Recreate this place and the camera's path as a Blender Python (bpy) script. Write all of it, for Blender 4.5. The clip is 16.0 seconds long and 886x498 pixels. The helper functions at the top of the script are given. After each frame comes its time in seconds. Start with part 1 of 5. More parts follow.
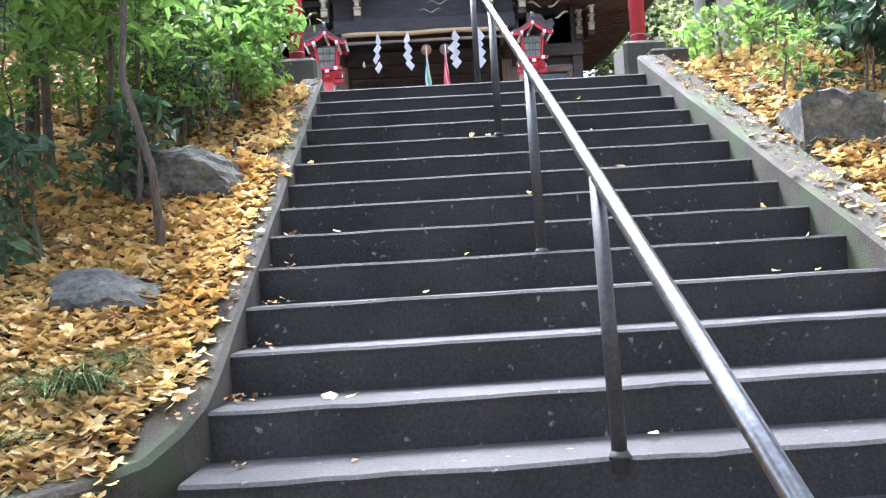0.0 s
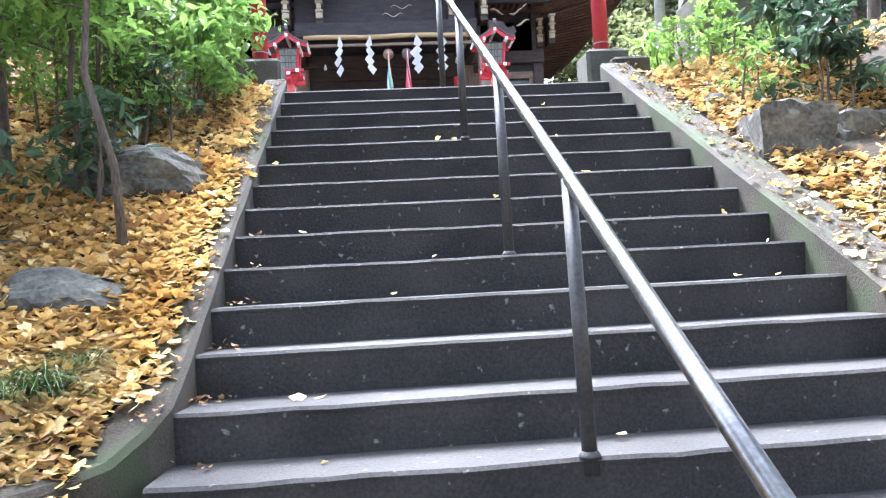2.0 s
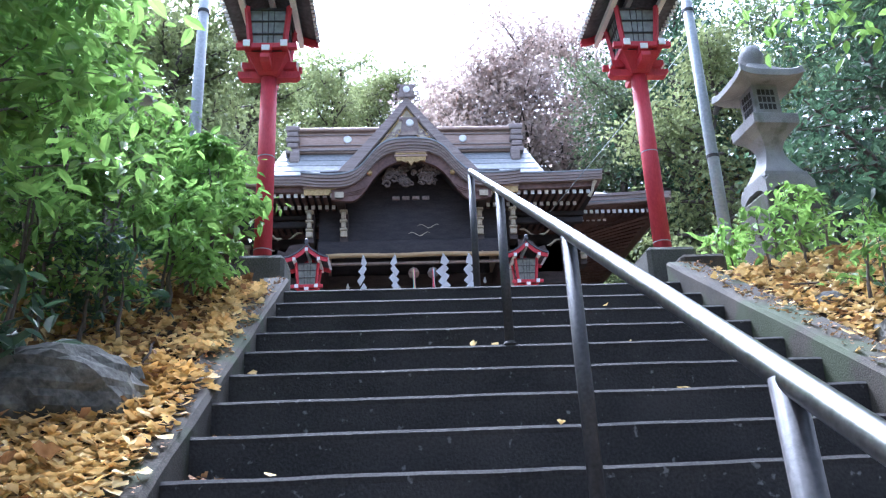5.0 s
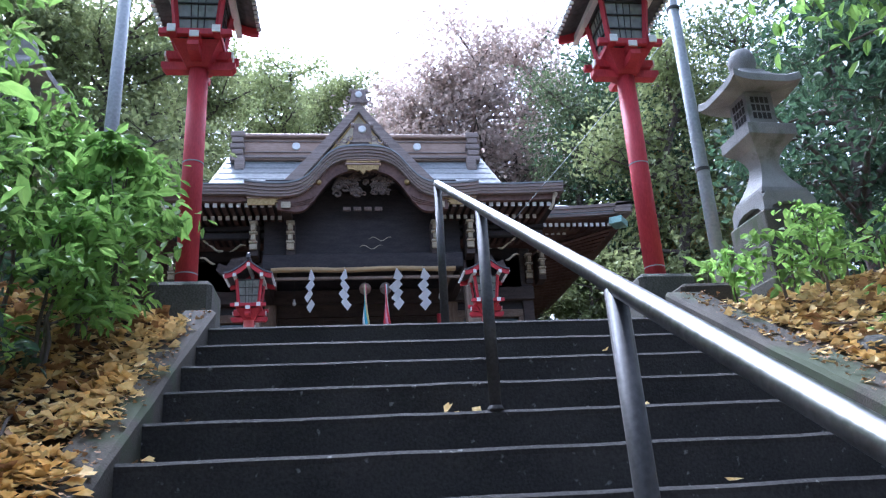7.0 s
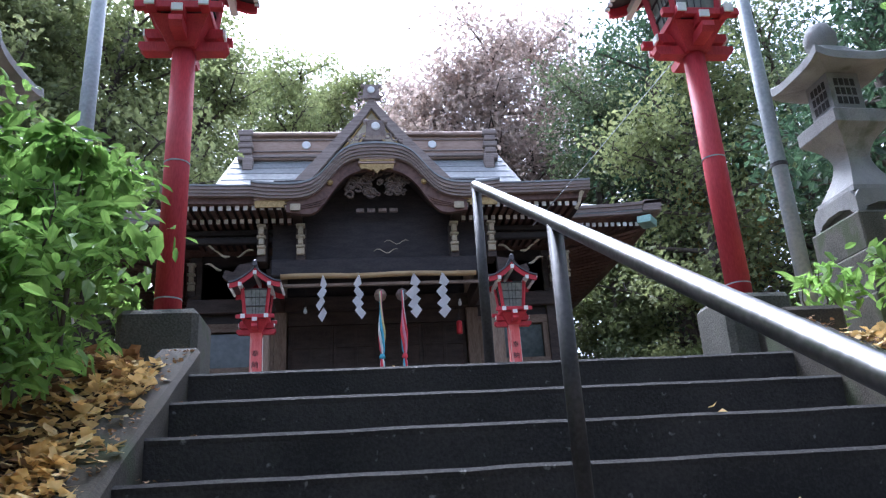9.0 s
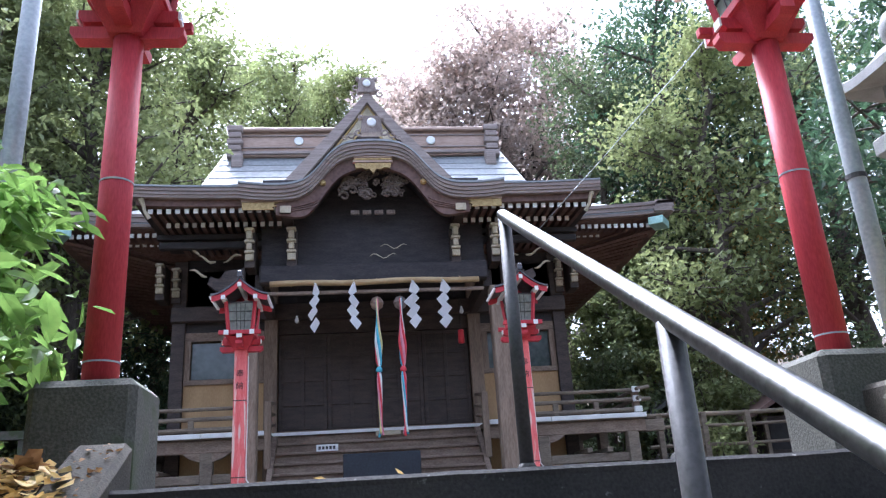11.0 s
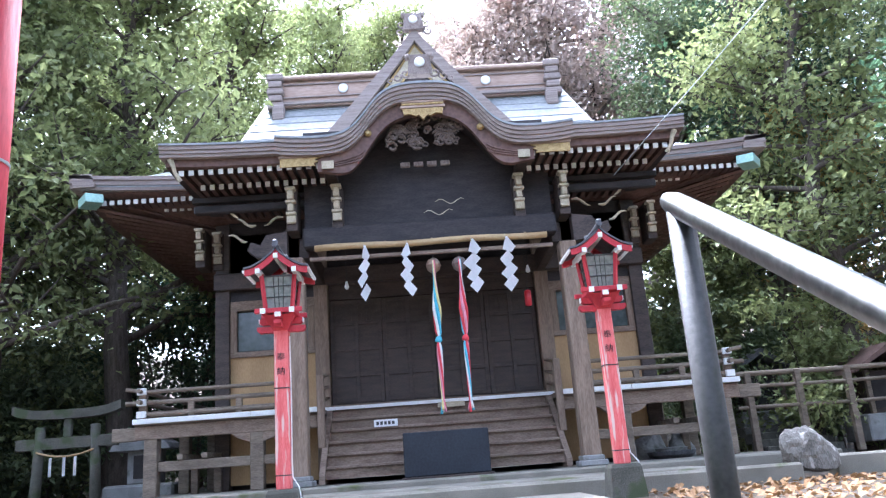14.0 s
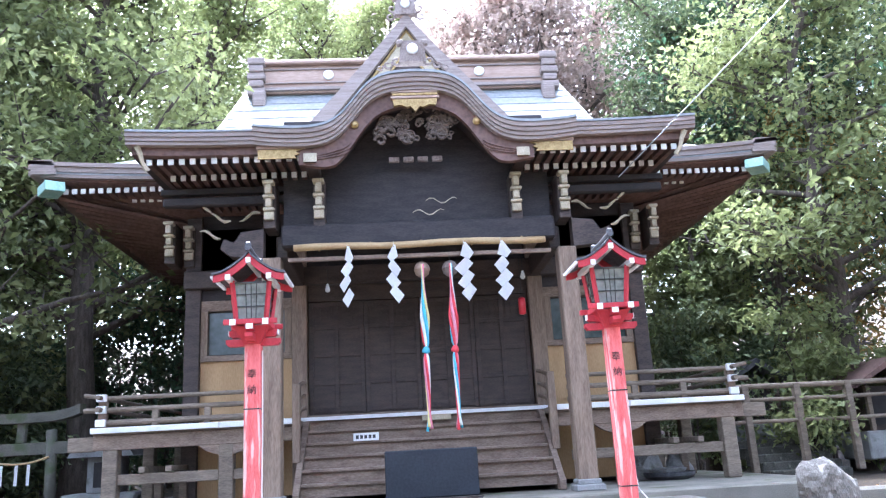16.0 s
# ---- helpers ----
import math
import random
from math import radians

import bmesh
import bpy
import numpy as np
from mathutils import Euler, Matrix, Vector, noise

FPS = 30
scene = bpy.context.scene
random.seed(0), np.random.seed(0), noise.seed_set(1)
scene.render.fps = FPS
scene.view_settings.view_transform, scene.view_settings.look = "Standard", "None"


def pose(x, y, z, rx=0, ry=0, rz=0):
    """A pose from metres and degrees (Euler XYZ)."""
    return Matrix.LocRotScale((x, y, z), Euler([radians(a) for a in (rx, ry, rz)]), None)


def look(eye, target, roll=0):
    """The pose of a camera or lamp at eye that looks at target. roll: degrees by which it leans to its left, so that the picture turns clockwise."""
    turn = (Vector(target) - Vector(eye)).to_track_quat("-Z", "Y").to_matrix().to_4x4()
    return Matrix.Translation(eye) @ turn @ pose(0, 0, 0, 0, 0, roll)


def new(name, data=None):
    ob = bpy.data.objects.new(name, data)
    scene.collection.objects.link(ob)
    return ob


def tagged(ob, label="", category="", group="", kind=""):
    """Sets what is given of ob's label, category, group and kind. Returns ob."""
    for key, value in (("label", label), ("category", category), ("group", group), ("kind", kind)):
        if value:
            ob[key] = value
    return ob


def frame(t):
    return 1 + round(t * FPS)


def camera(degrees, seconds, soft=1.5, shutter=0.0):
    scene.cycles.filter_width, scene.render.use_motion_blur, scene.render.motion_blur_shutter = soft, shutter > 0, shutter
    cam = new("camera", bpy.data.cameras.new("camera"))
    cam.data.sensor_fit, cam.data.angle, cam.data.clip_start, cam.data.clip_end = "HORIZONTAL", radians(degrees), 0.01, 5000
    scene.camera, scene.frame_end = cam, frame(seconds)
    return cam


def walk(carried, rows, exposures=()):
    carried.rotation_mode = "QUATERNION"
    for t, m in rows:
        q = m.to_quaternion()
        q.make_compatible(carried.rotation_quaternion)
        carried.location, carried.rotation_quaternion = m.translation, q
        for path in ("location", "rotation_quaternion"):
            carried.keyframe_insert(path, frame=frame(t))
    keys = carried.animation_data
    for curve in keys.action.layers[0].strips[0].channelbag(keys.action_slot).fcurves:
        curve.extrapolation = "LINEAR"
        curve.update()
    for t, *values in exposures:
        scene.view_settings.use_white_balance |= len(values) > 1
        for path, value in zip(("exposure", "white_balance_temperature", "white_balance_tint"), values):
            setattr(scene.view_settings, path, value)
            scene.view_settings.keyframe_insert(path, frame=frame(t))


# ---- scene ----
PATH = [
    (0, (-0.354, -2.388, 0.574), (-0.297, -0.391, 0.655), -3.5),
    (0.5, (-0.365, -2.393, 0.563), (-0.266, -0.396, 0.588), -3.1),
    (1, (-0.361, -2.413, 0.557), (-0.222, -0.418, 0.548), -3.3),
    (1.5, (-0.373, -2.406, 0.558), (-0.224, -0.412, 0.536), -3.2),
    (2, (-0.401, -2.381, 0.561), (-0.236, -0.39, 0.65), -3.1),
    (2.5, (-0.442, -2.349, 0.55), (-0.295, -0.363, 0.738), -2.1),
    (3, (-0.418, -2.215, 0.547), (-0.308, -0.291, 1.084), -3.5),
    (3.2, (-0.38, -2.108, 0.539), (-0.272, -0.208, 1.152), -3.3),
    (5.3, (-0.355, -0.943, 0.74), (-0.235, 0.94, 1.403), -2.3),
    (5.5, (-0.36, -0.878, 0.775), (-0.282, 1.009, 1.433), -3.2),
    (6, (-0.391, -0.6, 0.881), (-0.228, 1.284, 1.53), -3.4),
    (6.5, (-0.397, -0.403, 0.937), (-0.182, 1.471, 1.601), -3.6),
    (7, (-0.363, -0.224, 1.101), (-0.112, 1.64, 1.78), -3.3),
    (7.5, (-0.382, -0.005, 1.17), (-0.132, 1.855, 1.863), -3.4),
    (8, (-0.386, 0.173, 1.297), (-0.157, 2.02, 2.027), -3.7),
    (8.5, (-0.378, 0.368, 1.437), (-0.12, 2.218, 2.153), -3.5),
    (9, (-0.384, 0.647, 1.525), (-0.164, 2.517, 2.202), -3.5),
    (9.2, (-0.395, 0.738, 1.628), (-0.197, 2.614, 2.293), -3.7),
    (11.3, (-0.342, 1.622, 2.095), (-0.1, 3.495, 2.752), -3.8),
    (11.5, (-0.336, 1.725, 2.127), (-0.084, 3.596, 2.786), -4.0),
    (12, (-0.341, 1.93, 2.293), (-0.125, 3.813, 2.931), -4.1),
    (12.5, (-0.308, 2.158, 2.334), (-0.089, 4.045, 2.958), -4.2),
    (13, (-0.27, 2.374, 2.461), (-0.05, 4.278, 3.034), -4.2),
    (13.5, (-0.292, 2.589, 2.638), (-0.158, 4.507, 3.188), -4.7),
    (14, (-0.277, 2.834, 2.718), (-0.199, 4.761, 3.249), -4.3),
    (14.5, (-0.289, 3.052, 2.808), (-0.229, 4.981, 3.333), -4.3),
    (15, (-0.315, 3.221, 2.974), (-0.287, 5.15, 3.501), -4.4),
    (15.5, (-0.322, 3.465, 3.037), (-0.226, 5.392, 3.563), -3.8),
    (16, (-0.36, 3.686, 3.145), (-0.235, 5.617, 3.651), -3.2),
]
EXPOSURE = [(0.0, 3.2, 5450, 14), (2.0, 3.4, 5450, 14), (2.5, 3.45, 5400, 14), (2.8, 3.4, 5200, 15), (3.2, 2.65, 4900, 15), (5.5, 2.25, 4950, 16), (6.0, 1.7, 4900, 16), (6.5, 1.65, 4900, 16), (7.0, 1.9, 4950, 16), (7.5, 1.9, 5000, 16), (8.0, 1.45, 5100, 16), (9.0, 1.8, 5200, 16), (11.5, 2.35, 5300, 16), (12.0, 1.95, 5300, 15), (12.5, 2.25, 5300, 15), (13.5, 2.75, 5250, 15), (14.5, 3.15, 5250, 15), (15.5, 3.2, 5250, 16), (16.0, 3.4, 5250, 16)]
cam = camera(59.4, 16.0, 1.25)
walk(cam, [(t, look(eye, target, roll)) for t, eye, target, roll in PATH], EXPOSURE)

# ---- light ----
world = bpy.data.worlds.new("overcast_sky")
scene.world = world
world.use_nodes = True
wn, wl = world.node_tree.nodes, world.node_tree.links
sky = wn.new("ShaderNodeTexSky")
sky.sky_type, sky.sun_disc = "NISHITA", False
sky.sun_elevation, sky.sun_rotation = radians(60), radians(340)
sky.air_density, sky.dust_density = 1.0, 6.0
grey = wn.new("ShaderNodeHueSaturation")
grey.inputs["Saturation"].default_value = 0.45
wl.new(sky.outputs[0], grey.inputs["Color"])
wl.new(grey.outputs[0], wn["Background"].inputs[0])
wn["Background"].inputs[1].default_value = 0.15
sun = new("sun", bpy.data.lights.new("sun", "SUN"))
sun.data.energy, sun.data.angle, sun.data.color = 1.5, radians(22), (1.0, 0.97, 0.93)
sun.matrix_world = look((-2.2, 6.0, 11.0), (0, 0, 0))

# ---- materials ----
def mat(name, c1, c2, rough=0.8, metal=0.0, scale=6.0, fine=60.0, bump=0.3, stretch=(1, 1, 1), spots=None, spot_scale=3.0, spot_at=0.6, rnd=0.0, trans=0.0):
    m = bpy.data.materials.new(name)
    m.use_nodes = True
    n, l = m.node_tree.nodes, m.node_tree.links
    b = n["Principled BSDF"]
    co = n.new("ShaderNodeTexCoord")
    mp = n.new("ShaderNodeMapping")
    mp.inputs["Scale"].default_value = stretch
    l.new(co.outputs["Object"], mp.inputs[0])
    def noise_tex(s, d=4.0):
        t = n.new("ShaderNodeTexNoise")
        t.inputs["Scale"].default_value, t.inputs["Detail"].default_value = s, d
        l.new(mp.outputs[0], t.inputs["Vector"])
        return t.outputs["Fac"]
    big, small = noise_tex(scale), noise_tex(fine, 3.0)
    mixf = n.new("ShaderNodeMath")
    mixf.operation = "MULTIPLY_ADD"
    l.new(small, mixf.inputs[0])
    mixf.inputs[1].default_value = 0.5
    half = n.new("ShaderNodeMath")
    half.operation = "MULTIPLY"
    l.new(big, half.inputs[0])
    half.inputs[1].default_value = 0.5
    l.new(half.outputs[0], mixf.inputs[2])
    ramp = n.new("ShaderNodeValToRGB")
    ramp.color_ramp.elements[0].position, ramp.color_ramp.elements[1].position = 0.38, 0.62
    ramp.color_ramp.elements[0].color, ramp.color_ramp.elements[1].color = (*c1, 1), (*c2, 1)
    l.new(mixf.outputs[0], ramp.inputs[0])
    col = ramp.outputs[0]
    if spots:
        sr = n.new("ShaderNodeValToRGB")
        sr.color_ramp.elements[0].position, sr.color_ramp.elements[1].position = spot_at, spot_at + 0.08
        l.new(noise_tex(spot_scale, 8.0), sr.inputs[0])
        mx = n.new("ShaderNodeMixRGB")
        l.new(sr.outputs[0], mx.inputs[0])
        l.new(col, mx.inputs[1])
        mx.inputs[2].default_value = (*spots, 1)
        col = mx.outputs[0]
    if rnd:
        info = n.new("ShaderNodeNewGeometry")
        oi = n.new("ShaderNodeObjectInfo")
        add = n.new("ShaderNodeMath")
        add.operation = "ADD"
        l.new(info.outputs["Random Per Island"], add.inputs[0])
        l.new(oi.outputs["Random"], add.inputs[1])
        mr = n.new("ShaderNodeMapRange")
        mr.inputs[1].default_value, mr.inputs[2].default_value = 0, 2
        mr.inputs[3].default_value, mr.inputs[4].default_value = 1 - rnd, 1 + rnd
        l.new(add.outputs[0], mr.inputs[0])
        hs = n.new("ShaderNodeHueSaturation")
        l.new(mr.outputs[0], hs.inputs["Value"])
        l.new(col, hs.inputs["Color"])
        col = hs.outputs[0]
    l.new(col, b.inputs["Base Color"])
    b.inputs["Roughness"].default_value, b.inputs["Metallic"].default_value = rough, metal
    if bump:
        bp = n.new("ShaderNodeBump")
        bp.inputs["Strength"].default_value, bp.inputs["Distance"].default_value = bump, 0.01
        l.new(mixf.outputs[0], bp.inputs["Height"])
        l.new(bp.outputs[0], b.inputs["Normal"])
    if trans:
        tr = n.new("ShaderNodeBsdfTranslucent")
        l.new(col, tr.inputs[0])
        ms = n.new("ShaderNodeMixShader")
        ms.inputs[0].default_value = trans
        l.new(b.outputs[0], ms.inputs[1])
        l.new(tr.outputs[0], ms.inputs[2])
        l.new(ms.outputs[0], n["Material Output"].inputs[0])
    return m


STEP = mat("worn_step_concrete", (0.018, 0.0165, 0.0155), (0.047, 0.043, 0.039), 0.85, scale=2.5, fine=90, bump=0.5, spots=(0.19, 0.185, 0.175), spot_scale=26, spot_at=0.665)
KERB = mat("mossy_concrete", (0.029, 0.0245, 0.0165), (0.078, 0.066, 0.047), 0.9, scale=3, fine=120, bump=0.6, spots=(0.05, 0.062, 0.028), spot_scale=2.2, spot_at=0.52)
SLAB = mat("mossy_slab_concrete", (0.15, 0.14, 0.11), (0.27, 0.25, 0.205), 0.9, scale=2, fine=80, bump=0.4, spots=(0.11, 0.12, 0.06), spot_scale=1.6, spot_at=0.58)
GRANITE = mat("weathered_granite", (0.17, 0.17, 0.165), (0.34, 0.34, 0.33), 0.85, scale=3, fine=150, bump=0.5, spots=(0.13, 0.14, 0.11), spot_scale=2.5, spot_at=0.6)
GRANITE_MOSSY = mat("moss_darkened_granite", (0.052, 0.052, 0.04), (0.135, 0.128, 0.105), 0.9, scale=2.5, fine=90, bump=0.6, spots=(0.06, 0.075, 0.035), spot_scale=2.5, spot_at=0.52)
CARVED_DARK = mat("brown_carved_wood", (0.075, 0.055, 0.045), (0.17, 0.13, 0.105), 0.75, scale=6, fine=40, bump=0.4)
BOULDER = mat("pale_mottled_rock", (0.12, 0.11, 0.095), (0.27, 0.25, 0.215), 0.9, scale=5, fine=45, bump=1.0, spots=(0.52, 0.5, 0.45), spot_scale=7, spot_at=0.58, stretch=(1.5, 1.5, 0.6))
ROCK = mat("dark_rock", (0.04, 0.039, 0.033), (0.12, 0.115, 0.095), 0.9, scale=5, fine=45, bump=1.0, spots=(0.17, 0.165, 0.13), spot_scale=9, spot_at=0.6)
SOIL = mat("dark_soil", (0.03, 0.023, 0.016), (0.095, 0.07, 0.045), 0.95, scale=3, fine=40, bump=1.0, spots=(0.16, 0.1, 0.045), spot_scale=9, spot_at=0.6)
GINKGO = mat("fallen_leaf", (0.58, 0.37, 0.11), (0.82, 0.65, 0.32), 0.7, scale=1.5, fine=30, bump=0.1, rnd=0.5, trans=0.2)
BROWNLEAF = mat("brown_fallen_leaf", (0.24, 0.12, 0.045), (0.46, 0.28, 0.13), 0.75, scale=2, fine=30, bump=0.1, rnd=0.5, trans=0.15)
STEEL = mat("worn_galvanised_steel", (0.15, 0.147, 0.145), (0.27, 0.265, 0.26), 0.3, 0.9, scale=5, fine=60, bump=0.08, spots=(0.18, 0.17, 0.165), spot_scale=9, spot_at=0.62)
POST = mat("grey_painted_steel", (0.028, 0.027, 0.027), (0.06, 0.057, 0.056), 0.5, 0.1, scale=8, fine=80, bump=0.15)
POLE = mat("grey_pole_paint", (0.24, 0.27, 0.28), (0.36, 0.39, 0.4), 0.45, 0.2, scale=3, fine=40, bump=0.05)
RED = mat("faded_vermilion_paint", (0.4, 0.022, 0.036), (0.55, 0.045, 0.06), 0.6, scale=4, fine=50, bump=0.15, stretch=(3, 3, 0.6))
REDWORN = mat("peeling_vermilion_paint", (0.62, 0.09, 0.09), (0.78, 0.2, 0.19), 0.75, scale=4, fine=30, bump=0.4, stretch=(7, 7, 0.7), spots=(0.68, 0.5, 0.44), spot_scale=3.2, spot_at=0.56)
WHITE = mat("white_paint", (0.7, 0.7, 0.68), (0.84, 0.84, 0.82), 0.6, scale=5, fine=60, bump=0.08)
CREAM = mat("cream_paint", (0.34, 0.29, 0.19), (0.56, 0.49, 0.36), 0.7, scale=5, fine=50, bump=0.1)
PAPER = mat("white_paper", (0.78, 0.78, 0.78), (0.86, 0.86, 0.86), 0.8, scale=3, fine=30, bump=0.03, trans=0.5)
# Near-black timber: the deep shade under porch and eaves is in its colour
SHADEWOOD = mat("shade_dark_timber", (0.015, 0.013, 0.015), (0.042, 0.034, 0.034), 0.7, scale=2, fine=16, bump=0.3, stretch=(1.5, 6, 6))
WOOD = mat("weathered_brown_timber", (0.14, 0.095, 0.068), (0.28, 0.212, 0.158), 0.75, scale=2, fine=14, bump=0.4, stretch=(1.5, 6, 6))
WOODV = mat("weathered_upright_timber", (0.15, 0.102, 0.07), (0.28, 0.208, 0.15), 0.75, scale=2, fine=14, bump=0.4, stretch=(6, 6, 0.8))
WOODGREY = mat("silvered_timber", (0.125, 0.098, 0.072), (0.25, 0.2, 0.148), 0.8, scale=2, fine=14, bump=0.4, stretch=(1.2, 6, 6))
DARKWOOD = mat("dark_stained_timber", (0.034, 0.025, 0.022), (0.082, 0.059, 0.048), 0.7, scale=2, fine=16, bump=0.3, stretch=(1.5, 6, 6))
RAFTER = mat("red_brown_rafter_timber", (0.09, 0.05, 0.04), (0.17, 0.1, 0.08), 0.7, scale=2, fine=16, bump=0.2)
FASCIA = mat("layered_bark_edge", (0.2, 0.155, 0.13), (0.36, 0.3, 0.27), 0.8, scale=1.5, fine=20, bump=0.3, stretch=(0.6, 3, 16))
COPPER = mat("pale_patinated_copper", (0.2, 0.21, 0.212), (0.31, 0.325, 0.325), 0.5, 0.2, scale=0.8, fine=10, bump=0.1)
PATINA = mat("green_copper_cap", (0.3, 0.52, 0.46), (0.45, 0.66, 0.58), 0.6, 0.2, scale=4, fine=30, bump=0.1)
COPPERBROWN = mat("brown_copper_ridge", (0.3, 0.2, 0.145), (0.43, 0.31, 0.24), 0.5, 0.25, scale=1.5, fine=12, bump=0.1, stretch=(0.5, 1, 3), spots=(0.36, 0.33, 0.29), spot_scale=2, spot_at=0.66)
GOLD = mat("dull_gilt_metal", (0.26, 0.17, 0.06), (0.46, 0.33, 0.14), 0.5, 0.45, scale=14, fine=40, bump=0.3)
TILE = mat("dark_lantern_roof", (0.05, 0.05, 0.055), (0.13, 0.13, 0.14), 0.5, 0.3, scale=4, fine=30, bump=0.2)
GLASS = mat("frosted_lantern_pane", (0.17, 0.18, 0.165), (0.28, 0.3, 0.27), 0.25, scale=3, fine=20, bump=0.02)
WINDOW = mat("dim_window_pane", (0.06, 0.075, 0.075), (0.11, 0.13, 0.13), 0.15, scale=2, fine=8, bump=0.02)
TAN = mat("tan_board", (0.37, 0.23, 0.105), (0.48, 0.32, 0.155), 0.7, scale=1.2, fine=20, bump=0.1, stretch=(3, 3, 0.8))
BAMBOO = mat("dry_bamboo", (0.33, 0.22, 0.1), (0.48, 0.35, 0.18), 0.55, scale=3, fine=30, bump=0.1, stretch=(1, 4, 4))
BOXCLOTH = mat("navy_box_sheeting", (0.008, 0.011, 0.018), (0.02, 0.026, 0.037), 0.6, scale=2, fine=30, bump=0.1)
# Black for brushed ink and flex, and for shade painted in hollows
INK = mat("ink_and_hollow_black", (0.02, 0.018, 0.018), (0.04, 0.036, 0.035), 0.7, bump=0)
CARVED = mat("grey_carved_wood", (0.17, 0.13, 0.11), (0.33, 0.27, 0.24), 0.8, scale=6, fine=40, bump=0.4)
BARK = mat("grey_brown_bark", (0.05, 0.039, 0.031), (0.14, 0.112, 0.09), 0.9, scale=4, fine=30, bump=0.8, stretch=(4, 4, 0.8))
LEAF_BRIGHT = mat("bright_green_leaf", (0.13, 0.24, 0.05), (0.27, 0.42, 0.1), 0.45, scale=1.5, fine=20, bump=0.05, rnd=0.5, trans=0.6)
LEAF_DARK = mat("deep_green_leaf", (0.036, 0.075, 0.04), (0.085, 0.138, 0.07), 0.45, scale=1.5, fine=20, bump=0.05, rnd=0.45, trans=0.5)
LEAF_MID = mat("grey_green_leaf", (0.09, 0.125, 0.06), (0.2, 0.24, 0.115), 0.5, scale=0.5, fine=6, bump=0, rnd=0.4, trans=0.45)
# Lighter evergreen leaf: sunlight on the far crowns is put into its colour
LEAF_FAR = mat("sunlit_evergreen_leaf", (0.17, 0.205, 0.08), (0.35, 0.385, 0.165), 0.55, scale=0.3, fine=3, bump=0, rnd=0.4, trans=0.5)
LEAF_PINK = mat("pale_brown_leaf", (0.37, 0.29, 0.245), (0.57, 0.47, 0.4), 0.7, scale=0.4, fine=4, bump=0, rnd=0.35, trans=0.5)
LEAF_GOLD = mat("golden_autumn_leaf", (0.34, 0.22, 0.06), (0.52, 0.38, 0.13), 0.6, scale=0.4, fine=4, bump=0, rnd=0.35, trans=0.5)
GRASS = mat("dark_green_grass", (0.05, 0.1, 0.025), (0.13, 0.2, 0.07), 0.6, scale=2, fine=20, bump=0, rnd=0.4, trans=0.25)
CLOTH = {n: mat(n + "_cloth", tuple(v * 0.75 for v in c), c, 0.85, scale=6, fine=60, bump=0.1) for n, c in
         (("red", (0.75, 0.07, 0.09)), ("white", (0.82, 0.8, 0.76)), ("blue", (0.12, 0.5, 0.66)), ("yellow", (0.78, 0.68, 0.3)), ("pink", (0.75, 0.3, 0.38)))}
FIRE_RED = mat("red_enamel", (0.5, 0.02, 0.03), (0.62, 0.04, 0.05), 0.35, scale=4, fine=30, bump=0.02)


# ---- building helpers ----
def thing(name, at, label, category, group="", kind=""):
    ob = new(name)
    ob.location = at
    ob.empty_display_size = 0.1
    return tagged(ob, label, category, group, kind)


def mesh_of(bm, name, material, smooth=False):
    me = bpy.data.meshes.new(name)
    bmesh.ops.recalc_face_normals(bm, faces=bm.faces)
    bm.to_mesh(me)
    bm.free()
    me.materials.append(material)
    if smooth:
        for p in me.polygons:
            p.use_smooth = True
    return me


def part(name, bm, material, parent, label="", smooth=False):
    """One mesh under parent; bm is in the thing's own coordinates."""
    ob = new(name, bm if isinstance(bm, bpy.types.Mesh) else mesh_of(bm, name, material, smooth))
    ob.parent = parent
    return tagged(ob, label)


def solo(name, bm, material, label, category="", kind="", smooth=False, group=""):
    return tagged(new(name, mesh_of(bm, name, material, smooth)), label, category, group, kind)


def box(x0, x1, y0, y1, z0, z1, bev=0.0, bm=None, m=None):
    bm = bm or bmesh.new()
    vs = [bm.verts.new(v) for v in ((x0, y0, z0), (x1, y0, z0), (x1, y1, z0), (x0, y1, z0), (x0, y0, z1), (x1, y0, z1), (x1, y1, z1), (x0, y1, z1))]
    fs = [bm.faces.new([vs[i] for i in f]) for f in ((3, 2, 1, 0), (4, 5, 6, 7), (0, 1, 5, 4), (1, 2, 6, 5), (2, 3, 7, 6), (3, 0, 4, 7))]
    if m:
        bmesh.ops.transform(bm, matrix=m, verts=vs)
    if bev:
        bmesh.ops.bevel(bm, geom=list({e for f in fs for e in f.edges}), offset=bev, segments=1, affect="EDGES")
    return bm


def tube(points, radii, seg=10, bm=None, caps=True):
    """A round bar along points, with a radius at each."""
    bm = bm or bmesh.new()
    pts = [Vector(p) for p in points]
    rr = radii if isinstance(radii, (list, tuple)) else [radii] * len(pts)
    rings = []
    for i, p in enumerate(pts):
        way = (pts[min(i + 1, len(pts) - 1)] - pts[max(i - 1, 0)]).normalized()
        side = way.cross(Vector((0, 0, 1)) if abs(way.z) < 0.95 else Vector((1, 0, 0))).normalized()
        up = side.cross(way)
        rings.append([bm.verts.new(p + rr[i] * (math.cos(a) * side + math.sin(a) * up)) for a in (2 * math.pi * k / seg for k in range(seg))])
    for a, b in zip(rings, rings[1:]):
        for k in range(seg):
            bm.faces.new((a[k], a[(k + 1) % seg], b[(k + 1) % seg], b[k]))
    if caps:
        bm.faces.new(rings[0][::-1])
        bm.faces.new(rings[-1])
    return bm


